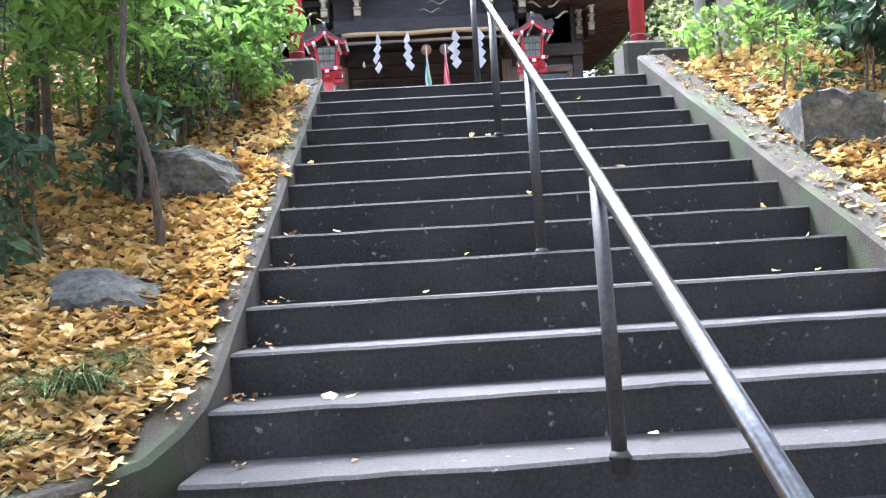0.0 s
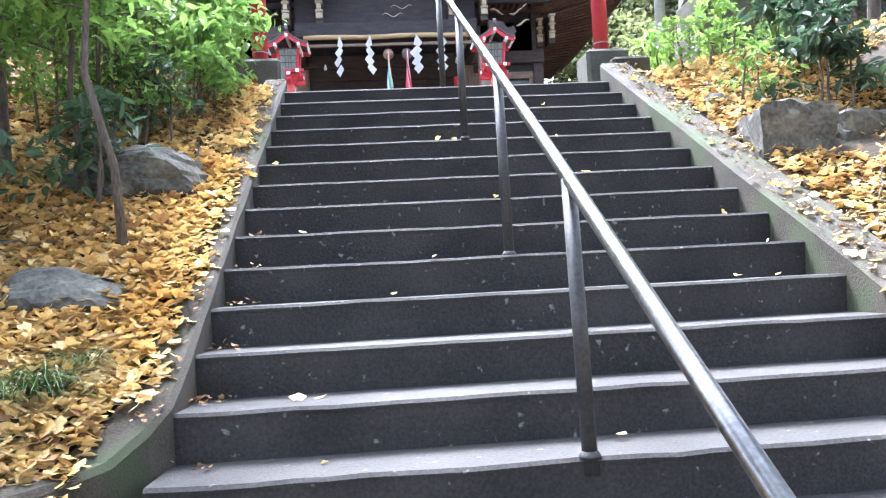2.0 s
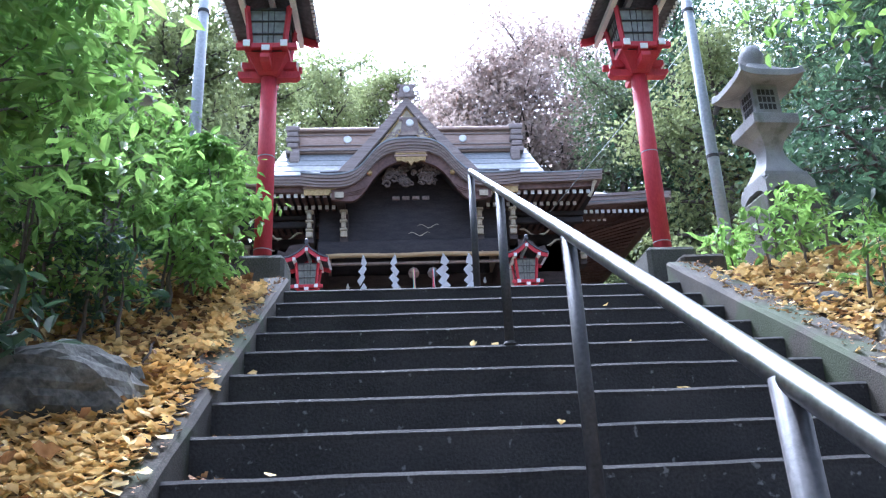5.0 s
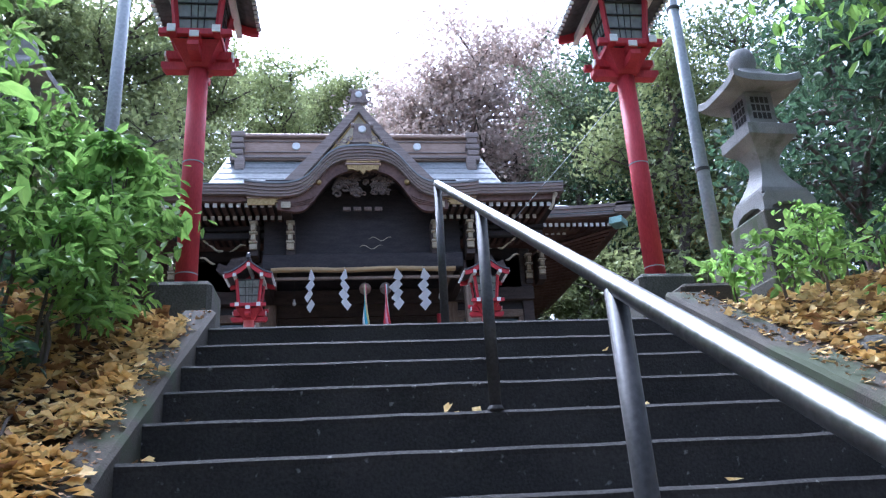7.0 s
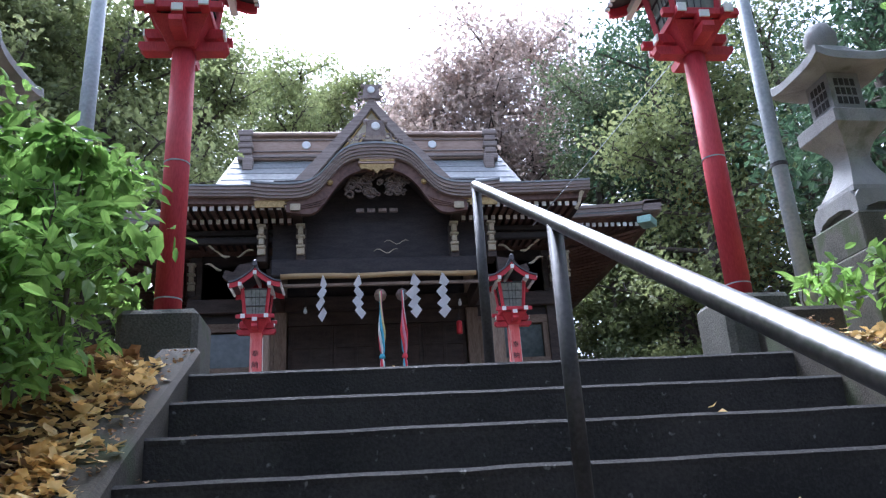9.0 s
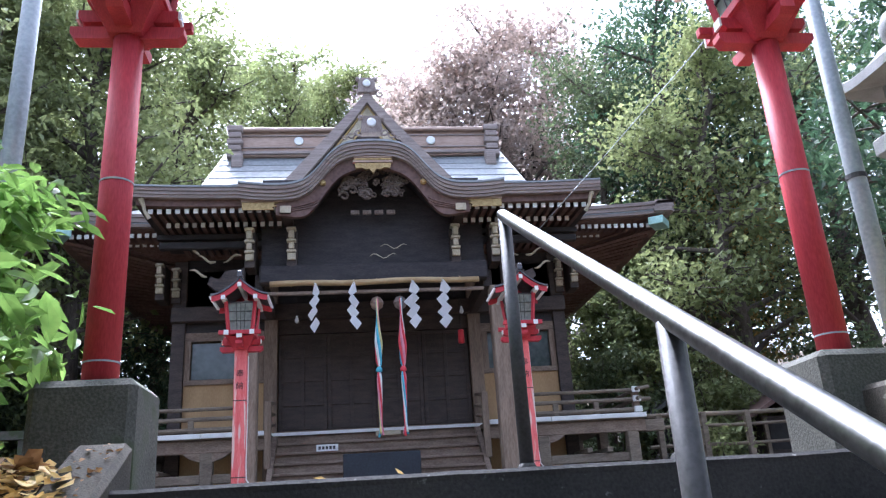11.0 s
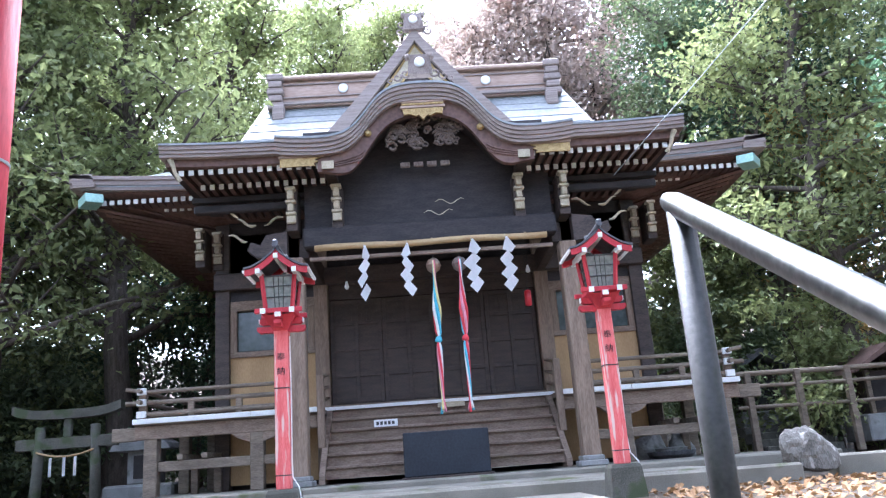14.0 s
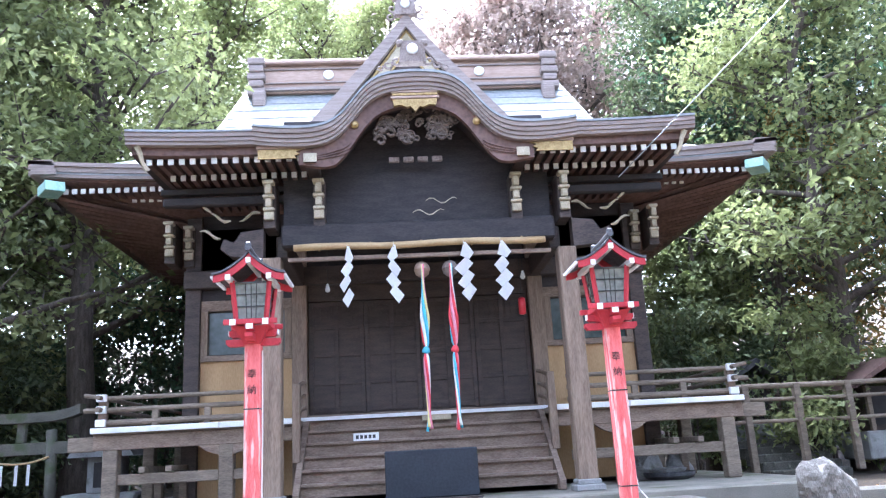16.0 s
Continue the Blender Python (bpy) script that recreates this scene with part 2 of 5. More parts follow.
def turned(profile, seg=16, sides=None, bm=None, twist=0.0):
    """A solid of revolution about z from (radius, z) pairs."""
    bm = bm or bmesh.new()
    n = sides or seg
    k = 1 / math.cos(math.pi / n) if sides else 1
    rings = [[bm.verts.new((r * k * math.cos(2 * math.pi * (i + 0.5) / n + twist), r * k * math.sin(2 * math.pi * (i + 0.5) / n + twist), z)) for i in range(n)] for r, z in profile]
    for a, b in zip(rings, rings[1:]):
        for i in range(n):
            bm.faces.new((a[i], a[(i + 1) % n], b[(i + 1) % n], b[i]))
    bm.faces.new(rings[0][::-1])
    bm.faces.new(rings[-1])
    return bm


def slab_of(outline, axis, a, b, bm=None):
    """A closed outline of (u, v) pushed from a to b along axis: x gives (y, z), y gives (x, z), z gives (x, y)."""
    bm = bm or bmesh.new()
    put = {"x": lambda u, v, w: (w, u, v), "y": lambda u, v, w: (u, w, v), "z": lambda u, v, w: (u, v, w)}[axis]
    lo = [bm.verts.new(put(u, v, a)) for u, v in outline]
    hi = [bm.verts.new(put(u, v, b)) for u, v in outline]
    n = len(outline)
    bm.faces.new(lo[::-1])
    bm.faces.new(hi)
    for i in range(n):
        bm.faces.new((lo[i], lo[(i + 1) % n], hi[(i + 1) % n], hi[i]))
    return bm


def sheet(rows, thick=0.0):
    """A surface through rows of points, with thickness downwards where given."""
    bm = bmesh.new()
    grid = [[bm.verts.new(p) for p in row] for row in rows]
    for a, b in zip(grid, grid[1:]):
        for i in range(len(a) - 1):
            bm.faces.new((a[i], a[i + 1], b[i + 1], b[i]))
    if thick:
        low = [[bm.verts.new((p[0], p[1], p[2] - thick)) for p in row] for row in rows]
        for a, b in zip(low, low[1:]):
            for i in range(len(a) - 1):
                bm.faces.new((a[i], b[i], b[i + 1], a[i + 1]))
        edge = lambda g: g[0] + [r[-1] for r in g[1:]] + g[-1][-2::-1] + [r[0] for r in g[-2:0:-1]]
        up, dn = edge(grid), edge(low)
        for i in range(len(up)):
            j = (i + 1) % len(up)
            bm.faces.new((up[i], dn[i], dn[j], up[j]))
    return bm


def roughen(bm, amount, freq, seed=0.0):
    for v in bm.verts:
        v.co += Vector(noise.noise_vector(v.co * freq + Vector((seed, seed, seed)))) * amount
    return bm


def boulder(size, seed, subdiv=3, flat=0.35):
    bm = bmesh.new()
    bmesh.ops.create_icosphere(bm, subdivisions=subdiv, radius=1)
    rnd = random.Random(seed)
    cuts = [(Vector((rnd.uniform(-1, 1), rnd.uniform(-1, 1), rnd.uniform(-0.4, 1))).normalized(), rnd.uniform(0.7, 0.92)) for _ in range(9)]
    for v in bm.verts:
        d = 1 + 0.28 * noise.noise(v.co * 1.3 + Vector((seed, 0, 0))) + 0.1 * noise.noise(v.co * 3.5 + Vector((0, seed, 0)))
        for n, c in cuts:
            over = v.co.dot(n) * d - c
            if over > 0:
                d -= over * 0.92 / max(v.co.dot(n), 0.2)
        d += 0.05 * noise.noise(v.co * 5 + Vector((seed, seed, 0))) + 0.03 * noise.noise(v.co * 13 + Vector((0, seed, seed)))
        v.co = Vector((v.co.x * size[0], v.co.y * size[1], max(v.co.z, -flat) * size[2])) * d
    return bm


# ---- plan ----
RISE, TREAD, N_LOW, N_TOP = 0.17, 0.31, -3, 13
XL, XR = -1.11, 1.64            # inner faces of the stair's side walls
GROUND, TOP = -0.68, N_TOP * RISE
XS = 0.03                       # the shrine's middle line
PLINTH = 2.52


def stair_z(y):
    return min(max(y * RISE / TREAD, GROUND), TOP)


def land(x, y):
    """Height of the earth."""
    base = stair_z(y - 0.05)
    off = max(XL - 0.22 - x, x - XR - 0.35, 0.0)
    on_slope = max(0.0, min(1.0, (y + 1.6) / 1.2)) * max(0.0, min(1.0, (6.5 - y) / 2.5))
    z = base + on_slope * ((0.06 if x < 0 else 0.06) + 0.2 * min(off, 6.0)) if off > 0 else base - 0.4 * (1 if N_LOW * TREAD - 0.2 < y < 4.6 else 0) - 0.012
    if off > 0:
        z += 0.09 * min(off, 1) * noise.noise(Vector((x * 0.9, y * 0.9, 0.3))) * (1 if y < 6.5 else 0.3)
    far = max(0.0, y - 27.0)
    side = max(0.0, abs(x) - 13.0) if y > 3 else max(0.0, abs(x) - 9.0) * 0.6
    return z + min(far * 0.3, 8.0) + min(side * 0.12, 3.0)


# ---- ground ----
def ground():
    def steps_between(stops):
        out = []
        for a, b, s in stops:
            v = a
            while v < b - 1e-6:
                out.append(v)
                v += s
        return out + [stops[-1][1]]
    xs = steps_between(((-400, -60, 85), (-60, -12, 4), (-12, -4, 0.8), (-4, -1.6, 0.2), (-1.6, 2.0, 0.18), (2.0, 4.5, 0.2), (4.5, 12, 0.8), (12, 60, 4), (60, 400, 85)))
    ys = steps_between(((-400, -40, 90), (-40, -4, 3), (-4, 6.5, 0.2), (6.5, 28, 0.7), (28, 64, 3), (64, 424, 90)))
    bm = sheet([[(x, y, land(x, y)) for x in xs] for y in ys])
    solo("ground", bm, SOIL, "dark forest soil littered with fallen leaves", "ground", "structure", True)


ground()


def staircase():
    top = thing("staircase", (0, 0, GROUND), "worn grey concrete outdoor staircase of seventeen steps", "stairs")
    for k in range(N_LOW, N_TOP + 1):
        y0, z1 = k * TREAD, k * RISE - GROUND
        y1 = y0 + TREAD + (0.62 if k == N_TOP else 0.03)
        bm = bmesh.new()
        n = 26
        prof = [(y0 + 0.012, z1 - RISE - 0.02), (y0 + 0.004, z1 - 0.03), (y0, z1 - 0.012), (y0 + 0.012, z1), (y0 + 0.16, z1), (y1, z1)]
        rows = []
        for i in range(n + 1):
            x = XL - 0.02 + (XR - XL + 0.08) * i / n
            w = 0.006 * noise.noise(Vector((x * 3, k * 7.1, 0))) + 0.004 * noise.noise(Vector((x * 11, k * 3.3, 4)))
            rows.append([(x, y + (w if j in (1, 2, 3) else 0), z + (w * 0.7 if j in (2, 3) else 0)) for j, (y, z) in enumerate(prof)])
        grid = [[bm.verts.new(p) for p in r] for r in rows]
        for a, b in zip(grid, grid[1:]):
            for j in range(len(prof) - 1):
                bm.faces.new((a[j], b[j], b[j + 1], a[j + 1]))
        low = [[bm.verts.new((r[-1][0], r[-1][1], z1 - RISE - 0.02)) for r in (rows[0], rows[-1])]]
        bm.faces.new(grid[0] + [low[0][0]])
        bm.faces.new(grid[-1][::-1] + [low[0][1]])
        ob = part("step", bm, STEP, top)
    return top


staircase()


def side_wall(s):
    """The sloping concrete kerb wall beside the stairs, flaring outwards at its foot. s is -1 on one side and 1 on the other."""
    line = []
    inner = XL if s < 0 else XR
    for i in range(40):
        y = -0.55 + i * (4.25 + 0.55) / 39
        flare = max(0.0, 0.35 - y)
        out = 0.95 * flare ** 1.6
        nz = y * RISE / TREAD
        width = 0.2 if s < 0 else 0.27
        line.append((inner + s * out + (0.04 - 0.014 * y if s > 0 else 0), y, max(nz + (0.04 if s < 0 else 0.09), 0.06 + 0.1 * y), width))
    bm = bmesh.new()
    rings = []
    for x, y, z, w in line:
        j = 0.008 * noise.noise(Vector((x * 4, y * 4, s)))
        base = max(z - 0.9, GROUND - 0.2) if y > -0.2 else GROUND - 0.2
        ring = [(x, y, base), (x + j, y, z - 0.02), (x + s * 0.02, y, z + j), (x + s * (w - 0.03), y, z + j), (x + s * w, y, z - 0.03), (x + s * w, y, base)]
        rings.append([bm.verts.new(p) for p in ring])
    for a, b in zip(rings, rings[1:]):
        for j in range(5):
            bm.faces.new((a[j], a[j + 1], b[j + 1], b[j]))
    bm.faces.new(rings[0])
    bm.faces.new(rings[-1][::-1])
    solo("stair_side_wall", bm, KERB, "low sloping concrete wall beside the stairs, stained and leaf-strewn", "wall", "structure", False)


side_wall(-1)
side_wall(1)

def handrail():
    rail = thing("handrail", (0.21, 0, 0), "grey steel pipe handrail with worn shiny top on the stairs", "handrail")
    z_at = lambda y: 3.172 + (min(y, 4.237) - 4.237) * RISE / TREAD
    part("rail_pipe", tube([(0.012 - 0.001 * max(y, 0), y, z_at(y) - 0.014 * max(0.0, 0.8 - y)) for y in (-1.62, -0.5, 0.5, 1.5, 2.5, 3.4, 4.0, 4.2, 4.235)], [0.0232] * 8 + [0.017], 18), STEEL, rail, "polished steel pipe", True)
    for y, k, lean in ((-1.55, None, 0), (0.012, 0, 0.06), (1.29, 4, 0.05), (2.82, 9, 0), (4.19, 13, 0)):
        z0 = GROUND if k is None else k * RISE
        x = 0.01
        post = part("post", tube([(x, y, z0 - 0.05), (x, y + lean, z_at(y + lean) - 0.012)], 0.025, 16), POST, rail, "", True)
        part("weld_collar", tube([(x, y, z0), (x, y, z0 + 0.006), (x, y, z0 + 0.02)], [0.036, 0.034, 0.026], 16), STEP, post, "", True)


handrail()


def red_lantern(name, at, scale, post_len, label, faded, base_block=True):
    """A vermilion wooden lantern with a gabled, upswept roof, on a tall round or square post. Local z=0 is the foot of the post."""
    L = thing(name, at, label, "lantern", "red lanterns")
    s = scale
    paint = RED
    h = post_len
    if faded:
        part("post", box(-0.08, 0.08, -0.08, 0.08, 0, h, 0.008), REDWORN, L, "square post with peeling red paint")
    else:
        part("post", tube([(0, 0, 0), (0, 0, h * 0.5), (0, 0, h)], [0.072, 0.07, 0.068], 20), paint, L, "round red post", True)
    for f in ((0.08, 0.62) if faded else (0.05, 0.54)):
        band = box(-0.084, 0.084, -0.084, 0.084, h * f, h * f + 0.012) if faded else tube([(0, 0, h * f), (0, 0, h * f + 0.008)], 0.073, 20)
        part("metal_band", band, POST if faded else POLE, L)
    # crossed bracket arms
    for i, (z, w) in enumerate(((h - 0.02, 0.34), (h + 0.07, 0.3))):
        for turn in (0, 1):
            off = turn * 0.035
            o = [(-w * s, z + off + 0.03), (-w * s * 0.9, z + off), (w * s * 0.9, z + off), (w * s, z + off + 0.03), (w * s, z + off + 0.085 * s), (-w * s, z + off + 0.085 * s)]
            arm = part("bracket_arm", slab_of(o, "x" if turn else "y", -0.05 * s, 0.05 * s), paint, L)
            if i == 1:
                for e in (-1, 1):
                    a, b = sorted((e * w * s, e * (w * s + 0.012)))
                    part("end_cap", box(a, b, -0.042 * s, 0.042 * s, z + off + 0.02, z + off + 0.09 * s) if not turn else box(-0.042 * s, 0.042 * s, a, b, z + off + 0.02, z + off + 0.09 * s), WHITE, arm, "white painted beam end")
    z0 = h + 0.2 * s
    part("soffit_block", turned([(0.1 * s, h - 0.01), (0.2 * s, z0 - 0.02), (0.22 * s, z0)], sides=4), paint, L)
    for x in (-0.2 * s, 0.2 * s):
        b = part("base_rail", box(x - 0.035 * s, x + 0.035 * s, -0.33 * s, 0.33 * s, z0, z0 + 0.07 * s, 0.004), paint, L)
        for e in (-1, 1):
            a, c = sorted((e * 0.33 * s, e * (0.33 * s + 0.012)))
            part("end_cap", box(x - 0.037 * s, x + 0.037 * s, a, c, z0 - 0.002, z0 + 0.073 * s), WHITE, b, "white painted rail end")
    for y in (-0.24 * s, 0.24 * s):
        part("base_rail", box(-0.33 * s, 0.33 * s, y - 0.03 * s, y + 0.03 * s, z0 + 0.02 * s, z0 + 0.085 * s, 0.004), paint, L)
    zb, zt = z0 + 0.07 * s, z0 + 0.58 * s
    # splayed fire box
    for sx in (-1, 1):
        for sy in (-1, 1):
            part("corner_post", tube([(sx * 0.185 * s, sy * 0.185 * s, zb), (sx * 0.235 * s, sy * 0.235 * s, zt)], 0.032 * s, 4), paint, L)
    part("pane_box", turned([(0.165 * s, zb + 0.01), (0.21 * s, zt - 0.02)], sides=4), GLASS, L, "frosted greenish panes")
    for ang in range(4):
        m = pose(0, 0, 0, 0, 0, 90 * ang)
        frame_bm = bmesh.new()
        for f in (0.04, 0.36, 0.66, 0.95):
            w = (0.17 + 0.045 * f) * s
            y = -(0.168 + 0.045 * f) * s
            hh = 0.012 if f in (0.04, 0.95) else 0.006
            box(-w, w, y - 0.012, y + 0.004, zb + (zt - zb) * f - hh * s, zb + (zt - zb) * f + hh * s, bm=frame_bm)
        for u in (-0.34, 0, 0.34):
            tube([(u * 0.165 * s, -0.172 * s, zb + 0.02), (u * 0.21 * s, -0.217 * s, zt - 0.02)], 0.005 * s, 4, frame_bm)
        bmesh.ops.transform(frame_bm, matrix=m, verts=frame_bm.verts)
        part("lattice", frame_bm, POST, L, "thin dark lattice bars")
    # gabled roof with an upswept curve, ridge running away from the stairs
    zr = zt + 0.30 * s
    cur = lambda u: zr - 0.30 * s * u ** 0.8 - 0.05 * s * u + 0.075 * s * u ** 4
    us = [i / 8 for i in range(-8, 9)]
    W, Y = (0.45 if faded else 0.5) * s, (0.42 if faded else 0.54) * s
    rows = [[(u * W, y, cur(abs(u)) + 0.05 * s) for u in us] for y in (-Y, -Y * 0.5, 0, Y * 0.5, Y)]
    roof = part("roof", sheet(rows, 0.028 * s), TILE, L, "dark curved roof with upswept eaves")
    for y in (-Y + 0.02, Y - 0.05):
        o = [(u * W * 0.97, cur(abs(u)) + 0.018 * s) for u in us] + [(u * W * 0.97, cur(abs(u)) - 0.09 * s * (1 - 0.25 * abs(u))) for u in us[::-1]]
        part("barge_board", slab_of(o, "y", y, y + 0.03), RED, roof, "red curved gable board")
    for u, dz in ((0, -0.08), (-0.56, -0.08), (0.56, -0.08)):
        x, z = u * W, cur(abs(u)) + dz * s
        part("purlin_end", box(x - 0.03 * s, x + 0.03 * s, -Y - 0.012, Y + 0.012, z - 0.035 * s, z + 0.035 * s), WHITE, roof, "white painted purlin end")
    for sx in (-1, 1):
        for i in range(14):
            y = -Y + 0.05 + i * (2 * Y - 0.1) / 13
            part("rafter_end", box(sx * W * 0.99 - 0.03 * s, sx * W * 0.99 + 0.012, y - 0.012 * s, y + 0.012 * s, cur(1) - 0.01 * s, cur(1) + 0.018 * s), WHITE, roof)
    ridge = tube([(0, -Y - 0.03, cur(0) + 0.075 * s), (0, 0, cur(0) + 0.065 * s), (0, Y + 0.03, cur(0) + 0.075 * s)], 0.04 * s, 10)
    part("ridge_cap", ridge, TILE, roof)
    for e in (-1, 1):
        part("ridge_ornament", box(-0.035 * s, 0.035 * s, e * Y - 0.03, e * Y + 0.03, cur(0) + 0.05 * s, cur(0) + 0.15 * s, 0.012), TILE, roof)
    return L


def characters(parent, x, y, z, size):
    """The two upright characters of the offering, in black ink."""
    for i, ch in enumerate("奉納"):
        cu = bpy.data.curves.new("character", "FONT")
        cu.body, cu.size, cu.align_x, cu.extrude = ch, size, "CENTER", 0.001
        tmp = new("character", cu)
        me = bpy.data.meshes.new_from_object(tmp.evaluated_get(bpy.context.evaluated_depsgraph_get()))
        bpy.data.objects.remove(tmp)
        me.materials.append(INK)
        me.transform(pose(x, y, z - i * size * 1.6, 90, 0, 0))
        part("character", me, INK, parent, "black brushed character")


for x in (-1.86, 1.92):
    blk = roughen(turned([(0.2, 0), (0.17, 0.34), (0.15, 0.38)], sides=4), 0.006, 6)
    solo("lantern_base_stone", blk, GRANITE_MOSSY, "tapered granite footing stone under a red lantern", "stone", group="lantern footings").location = (x, 11.85, TOP - 0.02)
    lan = red_lantern("red_lantern", (x, 11.85, TOP + 0.36), 0.82, 1.77, "red wooden offertory lantern on a peeling square post before the shrine", True)
    characters(lan, 0, -0.083, 1.42, 0.1)
    part("cable", tube([(0.09, 0, 0.3), (0.095, 0, 0.9), (0.09, 0, 1.7)], 0.008, 6), WHITE, lan, "thin white cable")
    part("cable_end", tube([(0.09, 0, 0.3), (0.1, -0.02, 0.12), (0.17, -0.05, 0.02), (0.22, -0.05, -0.3)], 0.008, 6), WHITE, lan)
for x in (-1.39, 1.8):
    solo("pillar_plinth", roughen(box(-0.2, 0.2, -0.2, 0.2, 0, 0.465, 0.03), 0.006, 6, x), GRANITE_MOSSY, "square concrete plinth at the head of the stairs", "plinth", group="pillar plinths").location = (x, 4.75, TOP - 0.02)
    red_lantern("red_street_lantern", (x, 4.75, TOP + 0.455), 0.76, 1.64, "tall red lantern on a round vermilion post at the stair head", False)
for x, y in ((1.92, 4.42),):
    solo("end_block", roughen(box(-0.17, 0.17, -0.16, 0.16, 0, 0.3, 0.025), 0.006, 5), KERB, "weathered concrete block ending the stair wall", "block", group="wall end blocks").location = (x, y, TOP - 0.02)


def pole(x, y):
    p = thing("utility_pole", (x, y, TOP - 0.1), "slim grey painted steel pole beside the stair head", "pole", "poles")
    part("shaft", tube([(0, 0, 0), (0, 0, 1.9), (0, 0, 5.2)], [0.058, 0.055, 0.045], 18), POLE, p, "", True)
    for z in (1.75, 3.4):
        part("clamp", tube([(0, 0, z), (0, 0, z + 0.03)], 0.061, 18), POST, p)


pole(-2.19, 5.5)
pole(2.69, 5.5)


def stone_lantern(x, y, turn):
    L = thing("stone_lantern", (x, y, TOP - 0.1), "tall grey granite lantern on a stepped stone base", "stone lantern", "stone lanterns")
    L.rotation_euler = (0, 0, radians(turn))
    L.scale = (0.64, 0.64, 0.965)
    part("foot_step", roughen(box(-0.72, 0.72, -0.72, 0.72, 0, 0.34, 0.02), 0.006, 5, 1), GRANITE_MOSSY, L)
    for z, w, h in ((0.344, 0.56, 0.36), (0.708, 0.47, 0.32), (1.032, 0.42, 0.29)):
        for a, b in ((-w, -0.05 * w), (-0.05 * w + 0.006, w)):
            part("base_block", roughen(box(a, b, -w, w, z, z + h, 0.015), 0.005, 6, z), GRANITE_MOSSY, L, "mossy granite block")
    # scrolled foot with an arched hollow on each face
    for a in range(4):
        o = [(-0.38, 1.325), (-0.3, 1.325), (-0.24, 1.37), (-0.1, 1.4), (0.1, 1.4), (0.24, 1.37), (0.3, 1.325), (0.38, 1.325), (0.37, 1.44), (0.3, 1.5), (-0.3, 1.5), (-0.37, 1.44)]
        bm = slab_of(o, "y", -0.375, -0.3)
        bmesh.ops.transform(bm, matrix=pose(0, 0, 0, 0, 0, 90 * a), verts=bm.verts)
        part("scroll_foot", bm, GRANITE, L)
    part("foot_core", turned([(0.27, 1.325), (0.27, 1.5), (0.33, 1.502), (0.32, 1.55)], sides=4), GRANITE, L)
    waist = [(0.3 - 0.165 * math.sin(min(f * 1.35, 1) * math.pi / 2) + 0.1 * max(0.0, f - 0.62) ** 2 * 6, 1.552 + 0.42 * f) for f in (i / 12 for i in range(13))]
    part("shaft", turned(waist, sides=4), GRANITE, L, "square stone shaft with a narrow waist")
    part("platform", turned([(0.22, 1.973), (0.34, 2.05), (0.35, 2.06), (0.35, 2.16), (0.33, 2.172)], sides=4), GRANITE, L)
    fire = part("fire_box", turned([(0.2, 2.173), (0.2, 2.53)], sides=4), GRANITE, L)
    # lattice holes are not cut: black pads carry their inner shade
    for a in range(4):
        lat = bmesh.new()
        for i in range(4):
            for j in range(3):
                box(-0.13 + i * 0.07, -0.08 + i * 0.07, -0.206, -0.198, 2.26 + j * 0.08, 2.32 + j * 0.08, bm=lat)
        bmesh.ops.transform(lat, matrix=pose(0, 0, 0, 0, 0, 90 * a), verts=lat.verts)
        part("lattice_window", lat, INK, fire, "black pads for the shade in lattice holes")
    # roof with hollow slopes and corners that sweep up
    n = 9
    rows = []
    for r, z in ((0.06, 2.8), (0.17, 2.795), (0.2, 2.76), (0.28, 2.69), (0.38, 2.63), (0.49, 2.6), (0.5, 2.53), (0.34, 2.535), (0.1, 2.532)):
        ring = []
        for k in range(4 * n):
            side, u = k // n, (k % n) / n * 2 - 1
            v = pose(0, 0, 0, 0, 0, 90 * side) @ Vector((u * r, -r, z + 0.05 * u * u * u * u * max(0.0, (r - 0.2) / 0.3)))
            ring.append(tuple(v))
        rows.append(ring + [ring[0]])
    bm = sheet(rows)
    bmesh.ops.remove_doubles(bm, verts=bm.verts, dist=1e-5)
    part("roof", bm, GRANITE, L, "broad stone roof with upswept corners")
    part("finial", turned([(0.15, 2.79), (0.12, 2.82), (0.18, 2.86), (0.19, 2.94), (0.13, 3.03), (0.02, 3.07)], 16), GRANITE, L, "round stone finial", True)


stone_lantern(3.23, 5.46, 3)
stone_lantern(-2.93, 5.46, -3)

# ---- shrine ----
def terrace():
    t = thing("stone_terrace", (XS, 0, TOP - 0.2), "low mossy concrete terrace under the shrine", "terrace")
    h = PLINTH - TOP + 0.2
    part("upper_slab", roughen(box(-5.6, 5.6, 14.1, 26.0, 0, h, 0.02), 0.003, 4), SLAB, t)
    part("front_slab", roughen(box(-2.9, 3.3, 12.75, 14.09, 0, h - 0.08, 0.02), 0.003, 4), SLAB, t)
    part("moss_kerb", roughen(box(-2.9, 4.25, 12.5, 12.74, 0, h - 0.1, 0.03), 0.006, 5), SLAB, t, "mossy kerb stone")
    part("side_kerb", roughen(box(4.95, 8.2, 13.1, 13.35, 0, h - 0.05, 0.03), 0.006, 5), SLAB, t)
    part("approach_slab", box(-1.3, 1.5, 9.6, 12.49, 0.0, 0.26, 0.01), SLAB, t)


terrace()

shrine = thing("shrine_hall", (XS, 16.0, PLINTH), "weathered brown timber shrine hall with curved porch gable and copper roof", "shrine")
shrine_inv = Matrix.Translation((-XS, -16.0, -PLINTH))


